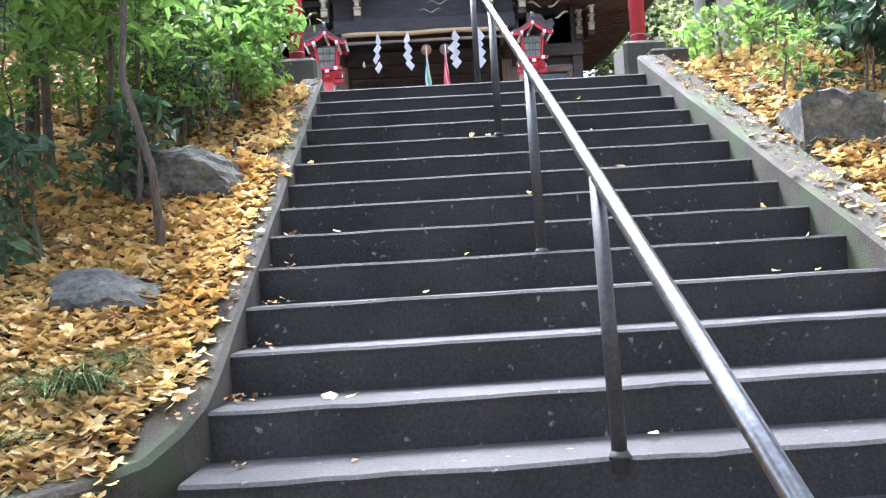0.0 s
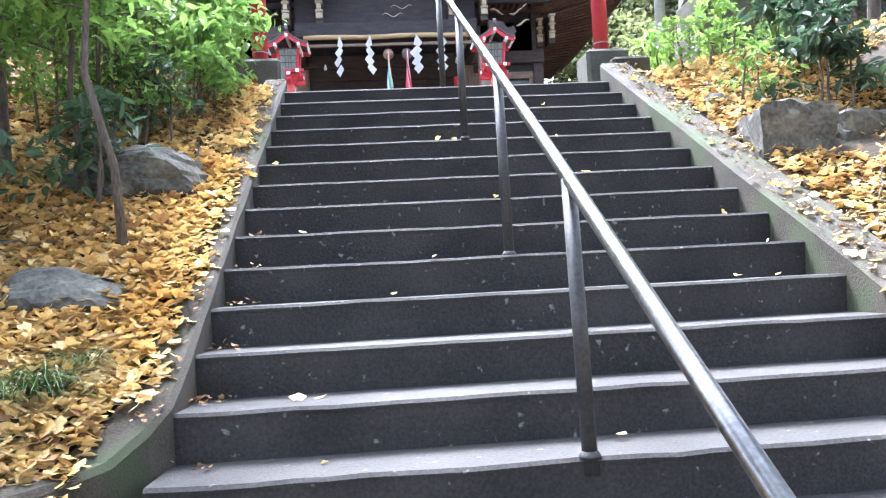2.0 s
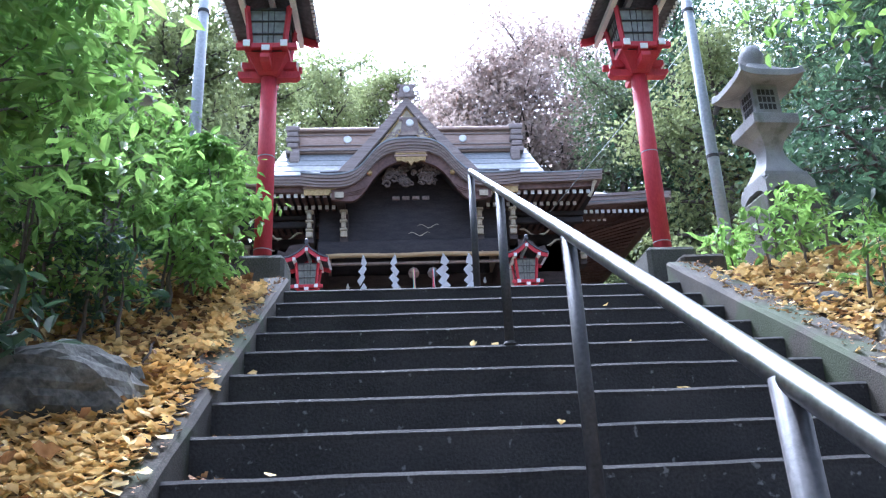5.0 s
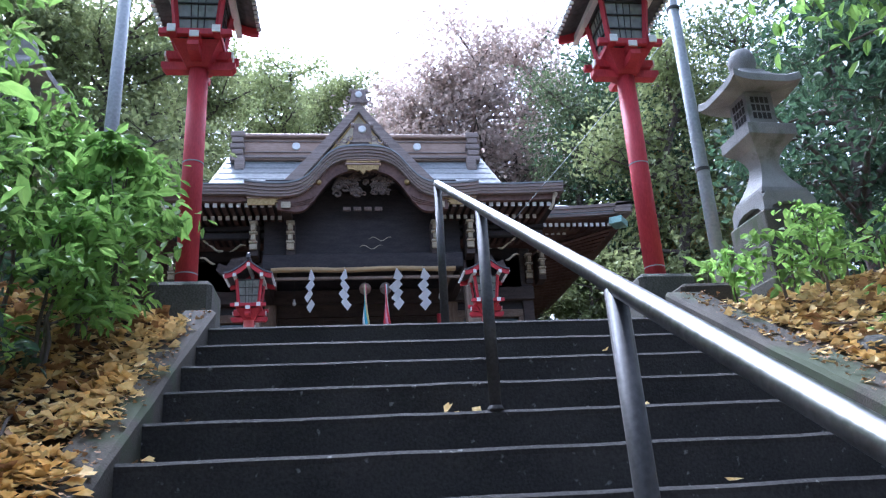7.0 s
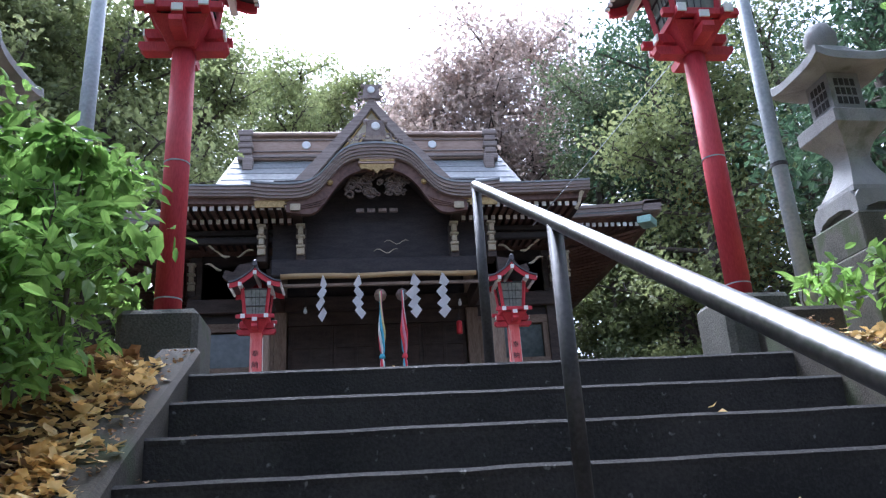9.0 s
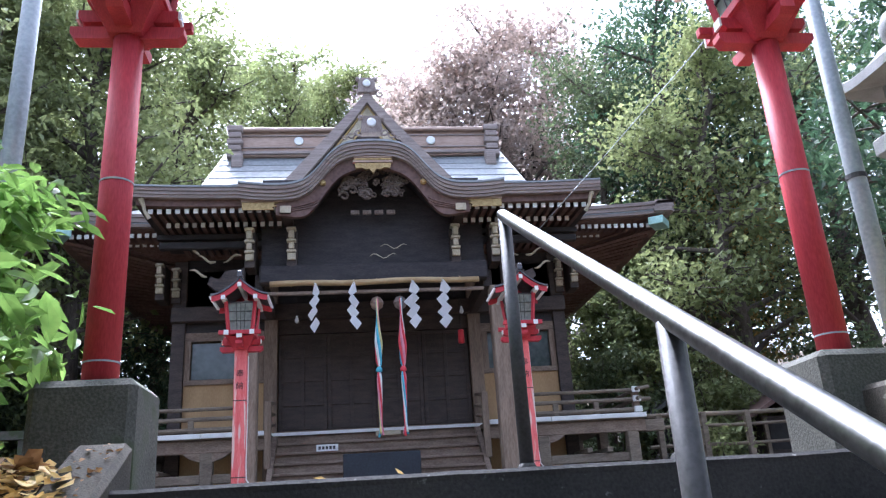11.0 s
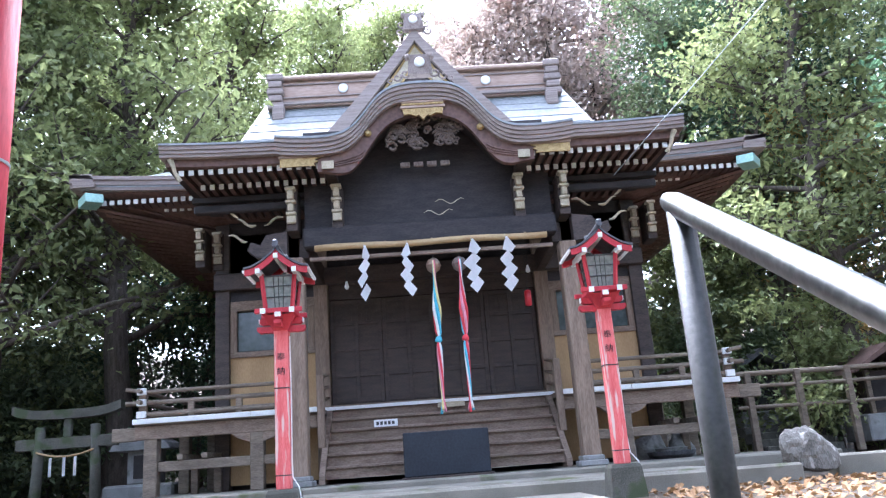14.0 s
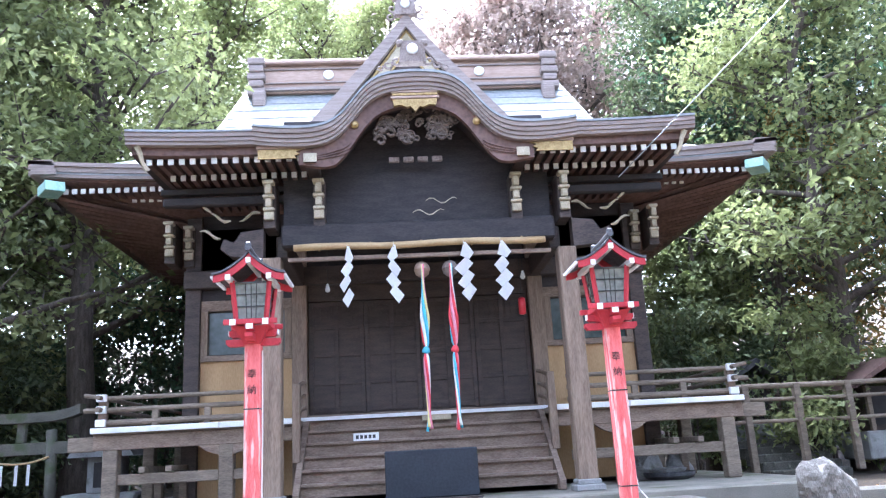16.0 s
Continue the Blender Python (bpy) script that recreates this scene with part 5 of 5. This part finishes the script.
part("strand", tube([(0, 0, 0), (0.8, -1.8, 0.62), (1.61, -3.6, 1.29), (3.2, -7.2, 2.7), (6.4, -14.4, 6.2)], 0.008, 6), POLE, wire)


# ---- plants ----
def leaf_mesh(name, places, size, material, rnd, droop=0.4, fan=False, flat=0.0, oval=False):
    """Many small folded leaves, one island each."""
    n = len(places)
    pl = np.array(places, float)
    r = np.random.RandomState(rnd)
    yaw = r.uniform(0, 2 * math.pi, n)
    pitch = r.normal(-droop, 0.45, n) if not flat else r.normal(0, flat, n)
    roll = r.normal(0, 0.6 if not flat else flat, n)
    s = size * r.uniform(0.6, 1.35, n)
    f = np.stack([np.cos(yaw) * np.cos(pitch), np.sin(yaw) * np.cos(pitch), np.sin(pitch)], 1)
    side0 = np.stack([-np.sin(yaw), np.cos(yaw), 0 * yaw], 1)
    up0 = np.cross(f, side0)
    side = side0 * np.cos(roll)[:, None] + up0 * np.sin(roll)[:, None]
    up = np.cross(f, side)
    wide = 0.5 if fan else 0.3
    S = s[:, None]
    if fan:
        v = np.stack([pl, pl + S * (0.55 * f + wide * side + 0.12 * up), pl + S * (0.85 * f + 0.22 * side), pl + S * (0.7 * f), pl + S * (0.85 * f - 0.22 * side + 0.05 * up), pl + S * (0.55 * f - wide * side + 0.1 * up)], 1)
        faces = np.array([[0, 1, 2, 3], [0, 3, 4, 5]])
        k = 6
    elif oval:
        v = np.stack([pl, pl + S * (0.26 * f + 0.2 * side + 0.06 * up), pl + S * (0.66 * f + 0.19 * side + 0.05 * up), pl + S * (f - 0.1 * up), pl + S * (0.66 * f - 0.19 * side + 0.05 * up), pl + S * (0.26 * f - 0.2 * side + 0.06 * up)], 1)
        faces = np.array([[0, 1, 2, 3], [0, 3, 4, 5]])
        k = 6
    else:
        v = np.stack([pl, pl + S * (0.45 * f + wide * side + 0.08 * up), pl + S * (f - 0.1 * up), pl + S * (0.45 * f - wide * side + 0.08 * up)], 1)
        faces = np.array([[0, 1, 2], [0, 2, 3]])
        k = 4
    idx = (faces[None] + (np.arange(n) * k)[:, None, None]).reshape(-1, faces.shape[1])
    me = bpy.data.meshes.new(name)
    me.from_pydata(v.reshape(-1, 3).tolist(), [], idx.tolist())
    me.materials.append(material)
    return me


def tree(name, at, height, radius, spread, crown_from, limbs, leaves, size, material, seed, label, lean=(0, 0), stems=1, clump=0.35, category="tree", group=""):
    """A tapered, bending trunk with limbs and twigs, and a crown of separate leaves round the twigs."""
    rnd = random.Random(seed)
    T = thing(name, at, label, category, group)
    wood = bmesh.new()
    tips = []
    for st in range(stems):
        lx, ly = lean[0] + rnd.uniform(-0.12, 0.12) * (stems > 1), lean[1] + rnd.uniform(-0.12, 0.12) * (stems > 1)
        ox, oy = rnd.uniform(-0.05, 0.05) * (stems - 1), rnd.uniform(-0.05, 0.05) * (stems - 1)
        n = 9
        path = []
        for i in range(n):
            f = i / (n - 1)
            path.append(Vector((ox + lx * height * f + rnd.uniform(-1, 1) * 0.022 * height * (0.3 + f) * (i > 0), oy + ly * height * f + rnd.uniform(-1, 1) * 0.022 * height * (0.3 + f) * (i > 0), height * f * 0.96 - 0.1 * (i == 0))))
        tube(path, [radius * (1.25 if i == 0 else 1) * (1 - 0.82 * i / (n - 1)) for i in range(n)], 8, wood)
        for b in range(limbs // stems):
            f = crown_from + (1 - crown_from) * (b + rnd.random()) / max(limbs // stems, 1)
            k = min(int(f * (n - 1)), n - 2)
            base = path[k].lerp(path[k + 1], f * (n - 1) - k)
            a = rnd.uniform(0, 2 * math.pi)
            ln = spread * rnd.uniform(0.55, 1.05) * (1.15 - 0.75 * abs(f - crown_from) / max(1 - crown_from, 0.01))
            end = base + Vector((math.cos(a) * ln, math.sin(a) * ln, ln * rnd.uniform(0.05, 0.6)))
            mid = base.lerp(end, 0.5) + Vector((rnd.uniform(-1, 1), rnd.uniform(-1, 1), rnd.uniform(-0.3, 1))) * ln * 0.1
            rr = radius * 0.4 * (1 - 0.6 * f)
            tube([base, mid, end], [rr, rr * 0.6, rr * 0.15], 5, wood, False)
            for t in range(5):
                g = rnd.uniform(0.3, 1.0)
                p = base.lerp(mid, g * 2) if g < 0.5 else mid.lerp(end, g * 2 - 1)
                q = p + Vector((rnd.uniform(-1, 1), rnd.uniform(-1, 1), rnd.uniform(-0.35, 0.7))) * ln * 0.34
                tube([p, q], [rr * 0.3, rr * 0.06], 4, wood, False)
                tips += [(p, q)]
    part("trunk", wood, BARK, T, "", True)
    r = np.random.RandomState(seed)
    pick = r.randint(0, len(tips), leaves)
    a = np.array([t[0][:] for t in tips])[pick]
    b = np.array([t[1][:] for t in tips])[pick]
    u = r.uniform(0.1, 1.15, (leaves, 1))
    cl = clump * spread
    pts = a + (b - a) * u + r.normal(0, 1, (leaves, 3)) * cl * np.array([0.5, 0.5, 0.36])
    part("crown", leaf_mesh("crown", pts, size, material, seed, oval=size < 0.15), material, T)
    return T


def at_land(x, y, up=-0.03):
    return (x, y, land(x, y) + up)


# thin trees beside the stairs
for x, y, h, r, seed, n, mtl in ((-1.56, 1.3, 3.6, 0.022, 1, 2300, LEAF_BRIGHT), (-2.3, 1.8, 3.8, 0.028, 2, 2300, LEAF_BRIGHT), (-1.84, 1.7, 2.5, 0.02, 3, 1500, LEAF_BRIGHT), (-2.55, 2.1, 4.4, 0.04, 4, 2400, LEAF_BRIGHT),
                                 (-3.3, 2.6, 5.0, 0.05, 5, 3600, LEAF_BRIGHT), (-2.2, 3.1, 1.9, 0.022, 6, 1500, LEAF_BRIGHT), (-2.9, 1.0, 4.2, 0.04, 7, 2600, LEAF_BRIGHT), (-2.8, 3.9, 1.9, 0.03, 8, 1500, LEAF_DARK)):
    tree("sapling", at_land(x, y), h, r, 0.6 if h < 4 else 1.15, 0.3, 16, n, 0.085, mtl, seed, "slender young tree with fresh green leaves on the leafy bank" if mtl is LEAF_BRIGHT else "slender dark-leaved young tree on the leafy bank", (-0.05 if x < -2 else -0.13, 0.02), clump=0.36, group="saplings")
for x, y, h, seed, n, mtl, sz in ((-1.62, 3.75, 0.95, 21, 420, LEAF_BRIGHT, 0.12), (-1.75, 4.4, 1.2, 22, 520, LEAF_BRIGHT, 0.14), (-2.1, 2.75, 0.9, 23, 420, LEAF_BRIGHT, 0.09), (-1.85, 1.75, 0.55, 24, 120, LEAF_DARK, 0.11), (-2.3, 0.9, 0.6, 25, 160, LEAF_DARK, 0.1), (-2.4, 5.0, 0.9, 26, 500, LEAF_DARK, 0.12),
                                  (2.35, 3.9, 0.5, 27, 130, LEAF_BRIGHT, 0.1), (2.3, 4.7, 0.55, 28, 140, LEAF_BRIGHT, 0.11), (2.75, 4.2, 0.6, 29, 150, LEAF_BRIGHT, 0.1), (2.9, 3.2, 0.8, 30, 380, LEAF_DARK, 0.12), (2.75, 2.6, 0.75, 31, 300, LEAF_DARK, 0.11), (3.5, 4.5, 0.6, 32, 160, LEAF_BRIGHT, 0.1), (2.35, 3.05, 0.4, 33, 140, LEAF_BRIGHT, 0.08), (3.5, 2.3, 1.2, 34, 500, LEAF_DARK, 0.12), (-2.0, 2.3, 1.3, 35, 750, LEAF_BRIGHT, 0.06), (-2.5, 1.8, 1.3, 36, 750, LEAF_BRIGHT, 0.06), (-1.85, 2.75, 1.1, 37, 700, LEAF_BRIGHT, 0.06), (-2.75, 1.45, 1.4, 38, 750, LEAF_DARK, 0.06), (-3.0, 2.3, 1.6, 39, 800, LEAF_DARK, 0.06), (-2.35, 2.6, 1.5, 50, 800, LEAF_BRIGHT, 0.06), (-2.1, 1.15, 0.7, 51, 260, LEAF_DARK, 0.07), (-3.3, 1.5, 1.6, 52, 800, LEAF_DARK, 0.07), (-1.62, 3.0, 0.8, 53, 520, LEAF_BRIGHT, 0.075), (-1.58, 3.45, 0.9, 54, 560, LEAF_BRIGHT, 0.08), (-1.75, 2.55, 0.55, 55, 300, LEAF_DARK, 0.06), (-1.7, 4.0, 1.05, 56, 620, LEAF_BRIGHT, 0.09), (-1.95, 3.5, 1.3, 57, 800, LEAF_BRIGHT, 0.08)):
    tree("shrub", at_land(x, y), h, 0.012, 0.42 * h ** 0.5, 0.2, 14, int(n * 1.3), sz * 0.9, mtl, seed, "leafy green shrub growing among fallen yellow leaves" if mtl is LEAF_BRIGHT else "dark green shrub growing among fallen leaves", stems=3, clump=0.3, category="shrub", group="shrubs")
for x, y, h, r, seed, n, mtl in ((3.6, 2.9, 4.6, 0.05, 9, 3600, LEAF_BRIGHT), (4.4, 4.2, 5.4, 0.07, 10, 4200, LEAF_DARK), (3.9, 1.6, 4.8, 0.05, 11, 3200, LEAF_DARK), (5.2, 5.6, 5.6, 0.08, 12, 3600, LEAF_DARK)):
    tree("sapling", at_land(x, y), h, r, 1.25, 0.35, 18, n, 0.11, mtl, seed, "slender tree with drooping green leaves above the stairs" , (-0.03, 0.0), clump=0.32, group="saplings")


def grass_tuft(x, y, seed, k=1.0):
    rnd = random.Random(seed)
    bm = bmesh.new()
    for i in range(110):
        a, ln = rnd.uniform(0, 6.283), rnd.uniform(0.12, 0.3) * k
        ox, oy = rnd.uniform(-0.05, 0.05), rnd.uniform(-0.05, 0.05)
        c, s = math.cos(a), math.sin(a)
        prev = None
        for j in range(5):
            t = j / 4
            o = ln * t * (0.35 + 0.5 * t)
            z = ln * (0.95 * t - 0.75 * t * t * rnd.uniform(0.8, 1.1))
            w = 0.004 * (1 - t * 0.85)
            cur = [bm.verts.new((ox + c * o - s * w, oy + s * o + c * w, z)), bm.verts.new((ox + c * o + s * w, oy + s * o - c * w, z))]
            if prev:
                bm.faces.new((prev[0], prev[1], cur[1], cur[0]))
            prev = cur
    ob = solo("grass_tuft", bm, GRASS, "arching dark green grass tuft among yellow leaves", "grass", kind="stuff")
    ob.location = at_land(x, y)


grass_tuft(-1.54, 0.33, 1, 1.6)
grass_tuft(-1.62, 0.28, 6, 1.45)
grass_tuft(-1.72, 0.02, 2, 1.1)
grass_tuft(-1.48, 0.52, 3, 0.8)
grass_tuft(-1.17, 4.3, 4, 0.45)


def litter(name, label, n, region, size, material, seed, keep=None, height=None):
    r = np.random.RandomState(seed)
    pts = []
    while len(pts) < n:
        x, y = r.uniform(region[0], region[1]), r.uniform(region[2], region[3])
        if keep and not keep(x, y, r):
            continue
        pts.append((x, y, (height(x, y) if height else land(x, y)) + 0.006 + 0.02 * r.random_sample()))
    ob = tagged(new(name, leaf_mesh(name, pts, size, material, seed, fan=True, flat=0.35)), label, "leaves", "", "stuff")
    return ob


def twig(x, y, ln, turn, seed):
    rnd = random.Random(seed)
    pts = []
    for i in range(6):
        t = i / 5 - 0.5
        px, py = x + ln * t * math.cos(turn) + rnd.uniform(-0.02, 0.02), y + ln * t * math.sin(turn) + rnd.uniform(-0.02, 0.02)
        pts.append((px, py, land(px, py) + 0.03 + rnd.uniform(0, 0.02)))
    solo("fallen_twig", tube(pts, [0.007, 0.0065, 0.006, 0.005, 0.004, 0.002], 6), BARK, "thin brown fallen twig lying on the leaves", "twig", group="fallen twigs", smooth=True)


for i, (x, y, ln, turn) in enumerate(((-1.62, 1.55, 0.5, 1.2), (-1.9, 1.25, 0.42, 0.3), (-2.05, 2.3, 0.6, -0.5), (2.3, 1.55, 0.4, 0.9), (2.2, 3.4, 0.45, -0.7), (-1.5, 2.6, 0.4, 1.7))):
    twig(x, y, ln, turn, 70 + i)
edge_fade = lambda x, y: min(1, (4.9 - abs(x)) / 1.6) * (math.exp(1.6 * (y + 0.5)) if y < -0.5 else 1) * min(1, (6.2 - y) / 1.5)
near = lambda x, y, r: r.random_sample() / max(edge_fade(x, y), 1e-3) < math.exp(-0.4 * max(0, XL - 0.35 - x) - 0.8 * max(0, y - 1.4)) and noise.noise(Vector((x * 1.4, y * 1.4, 7))) > -0.55
litter("fallen_leaves", "thick carpet of yellow ginkgo leaves on the bank", 36000, (-4.9, -1.3, -2.4, 6.0), 0.056, GINKGO, 5, near)
litter("fallen_leaves", "brown dead leaves mixed into the yellow carpet", 5000, (-4.9, -1.34, -2.4, 6.2), 0.075, BROWNLEAF, 6, lambda x, y, r: r.random_sample() / max(edge_fade(x, y), 1e-3) < 0.25 + 0.2 * max(0, y))
near_r = lambda x, y, r: r.random_sample() / max(edge_fade(x, y), 1e-3) < math.exp(-0.5 * max(0, x - XR - 0.35)) and noise.noise(Vector((x * 1.4, y * 1.4, 3))) > -0.3
litter("fallen_leaves", "yellow ginkgo leaves on the bank beside the rocks", 14000, (1.9, 4.9, -2.4, 6.0), 0.058, GINKGO, 8, near_r)
litter("fallen_leaves", "brown dead leaves on the bank beside the rocks", 1500, (1.93, 4.9, -2.4, 6.0), 0.08, BROWNLEAF, 9, near_r)
litter("fallen_leaves", "dry brown leaves strewn over the shrine forecourt", 7000, (2.2, 13.0, 6.0, 16.5), 0.09, BROWNLEAF, 10, lambda x, y, r: not (x < 5.8 and y > 12.4))
litter("fallen_leaves", "dry brown leaves strewn under the trees", 4000, (-13.0, -2.2, 6.0, 17.0), 0.1, BROWNLEAF, 11, lambda x, y, r: not (x > -5.8 and y > 12.4))
wall_top = lambda x, y: max(y * RISE / TREAD + (0.04 if x < 0 else 0.09), 0.06 + 0.1 * y)
litter("stray_leaves", "stray yellow leaves lying on the side walls", 120, (-1.38, -1.2, 0.4, 4.1), 0.06, GINKGO, 12, height=wall_top)
litter("stray_leaves", "stray yellow leaves lying on the side walls", 110, (1.68, 1.9, 0.4, 4.1), 0.06, GINKGO, 13, height=wall_top)
litter("fallen_leaves", "yellow leaves spilling over the edge of the stair wall", 1700, (-1.38, -1.14, 0.3, 4.0), 0.055, GINKGO, 16, lambda x, y, r: r.random_sample() < ((-1.13 - x) / 0.22) ** 1.3 * (1.2 - 0.22 * y) and noise.noise(Vector((0, y * 2.2, 1))) > -0.25, lambda x, y: max(wall_top(x, y), land(x, y)))
litter("leaf_crumbs", "leaf crumbs and grit strewn over the stair walls", 520, (-1.3, -1.13, 0.2, 4.2), 0.02, BROWNLEAF, 17, height=wall_top)
litter("leaf_crumbs", "leaf crumbs and grit strewn over the stair walls", 620, (1.68, 1.9, 0.2, 4.2), 0.02, BROWNLEAF, 18, height=wall_top)
tread_z = lambda x, y: math.floor(y / TREAD) * RISE
litter("stray_leaves", "few stray leaves and scraps on the stair treads", 34, (XL + 0.05, XR - 0.05, -0.9, 4.2), 0.05, GINKGO, 14, lambda x, y, r: 0.04 < y % TREAD < 0.24, tread_z)
litter("stray_leaves", "leaf crumbs gathered in the tread corners", 150, (XL, XL + 0.14, -0.6, 4.0), 0.028, BROWNLEAF, 15, lambda x, y, r: y % TREAD > 0.16, tread_z)

# big trees round the shrine
rb = random.Random(11)
def wood_tree(x, y, h, mtl, seed, label, n=9000, size=0.25, spread=None, frm=0.25, lean=(0, 0), limbs=38, clump=0.25):
    tree("forest_tree", at_land(x, y), h, 0.02 * h + 0.05, spread or h * 0.27, frm, limbs, n, size, mtl, seed, label, lean, clump=clump, group="forest trees")


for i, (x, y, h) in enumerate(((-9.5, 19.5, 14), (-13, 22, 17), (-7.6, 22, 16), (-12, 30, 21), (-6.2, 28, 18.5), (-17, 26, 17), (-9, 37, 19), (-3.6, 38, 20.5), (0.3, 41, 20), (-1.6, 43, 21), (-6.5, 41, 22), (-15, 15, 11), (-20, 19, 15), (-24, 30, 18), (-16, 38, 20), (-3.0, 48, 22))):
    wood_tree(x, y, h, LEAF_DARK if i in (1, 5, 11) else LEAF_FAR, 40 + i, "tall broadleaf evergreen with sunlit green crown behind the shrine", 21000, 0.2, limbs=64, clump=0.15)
for i, (x, y, h) in enumerate(((2.0, 36, 17), (4.6, 36, 19.5), (7.2, 36, 22), (10.0, 38, 23), (4, 44, 20))):
    wood_tree(x, y, h, LEAF_PINK, 60 + i, "tall bare-looking tree with pale brown autumn leaves", 15000, 0.28)
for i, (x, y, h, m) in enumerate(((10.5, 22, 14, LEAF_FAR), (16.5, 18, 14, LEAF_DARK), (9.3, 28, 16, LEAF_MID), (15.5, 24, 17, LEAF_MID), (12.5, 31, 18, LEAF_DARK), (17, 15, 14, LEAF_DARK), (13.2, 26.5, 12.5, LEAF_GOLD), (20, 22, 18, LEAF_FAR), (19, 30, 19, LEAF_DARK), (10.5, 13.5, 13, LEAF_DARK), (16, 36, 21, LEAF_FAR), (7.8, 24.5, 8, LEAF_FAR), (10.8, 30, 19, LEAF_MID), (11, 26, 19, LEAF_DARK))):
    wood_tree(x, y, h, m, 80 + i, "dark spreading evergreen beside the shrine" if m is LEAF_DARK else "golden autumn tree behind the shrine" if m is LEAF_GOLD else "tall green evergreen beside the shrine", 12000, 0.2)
for i in range(24):
    s = -1 if i % 2 else 1
    x, y = s * rb.uniform(6.8, 15), rb.uniform(21, 30)
    if s < 0 and i % 4 == 1:
        x, y = -rb.uniform(7.5, 13), rb.uniform(17.5, 22)
    h = rb.uniform(2.2, 4.2)
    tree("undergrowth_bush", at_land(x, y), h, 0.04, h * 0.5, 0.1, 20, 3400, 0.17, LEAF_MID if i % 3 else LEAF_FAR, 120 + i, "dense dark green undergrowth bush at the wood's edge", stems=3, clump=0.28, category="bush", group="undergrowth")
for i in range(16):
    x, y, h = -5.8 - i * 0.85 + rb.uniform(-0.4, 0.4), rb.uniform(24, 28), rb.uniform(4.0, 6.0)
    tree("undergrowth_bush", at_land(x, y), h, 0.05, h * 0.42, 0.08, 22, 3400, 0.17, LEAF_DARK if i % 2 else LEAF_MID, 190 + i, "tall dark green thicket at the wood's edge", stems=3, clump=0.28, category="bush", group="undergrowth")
# trees behind and beside the start of the stairs; last four added unseen as shade
for i, (x, y, h) in enumerate(((-7, -5, 10), (7.5, -6, 11), (-11, 4, 12), (11, 3, 12), (-5, -13, 12), (6, -15, 12), (-8.5, 9.5, 11), (-2.5, -9, 13), (3.0, -10, 14), (0.3, -15, 15), (8.5, -1.5, 12))):
    wood_tree(x, y, h, LEAF_DARK, 160 + i, "dark woodland tree round the stairs, mostly out of view, shading them", 5200, 0.34)
br = thing("leaning_tree", at_land(6.1, 26.5), "bare grey leaning tree trunk behind the veranda", "tree")
part("trunk", tube([(0, 0, -0.2), (0.15, 0, 2.2), (0.55, 0, 4.6), (1.05, 0, 5.4), (1.7, 0, 6.15), (2.8, 0, 6.9), (4.9, 0, 8.4), (8.0, 0, 11.2)], [0.34, 0.3, 0.27, 0.25, 0.2, 0.16, 0.12, 0.05], 10), BARK, br, "", True)
part("branch", tube([(1.7, 0, 6.15), (2.1, -0.1, 6.5), (2.8, -0.2, 6.35), (4.1, -0.3, 6.35), (5.9, -0.4, 6.95)], [0.17, 0.14, 0.12, 0.1, 0.05], 8), BARK, br, "", True)
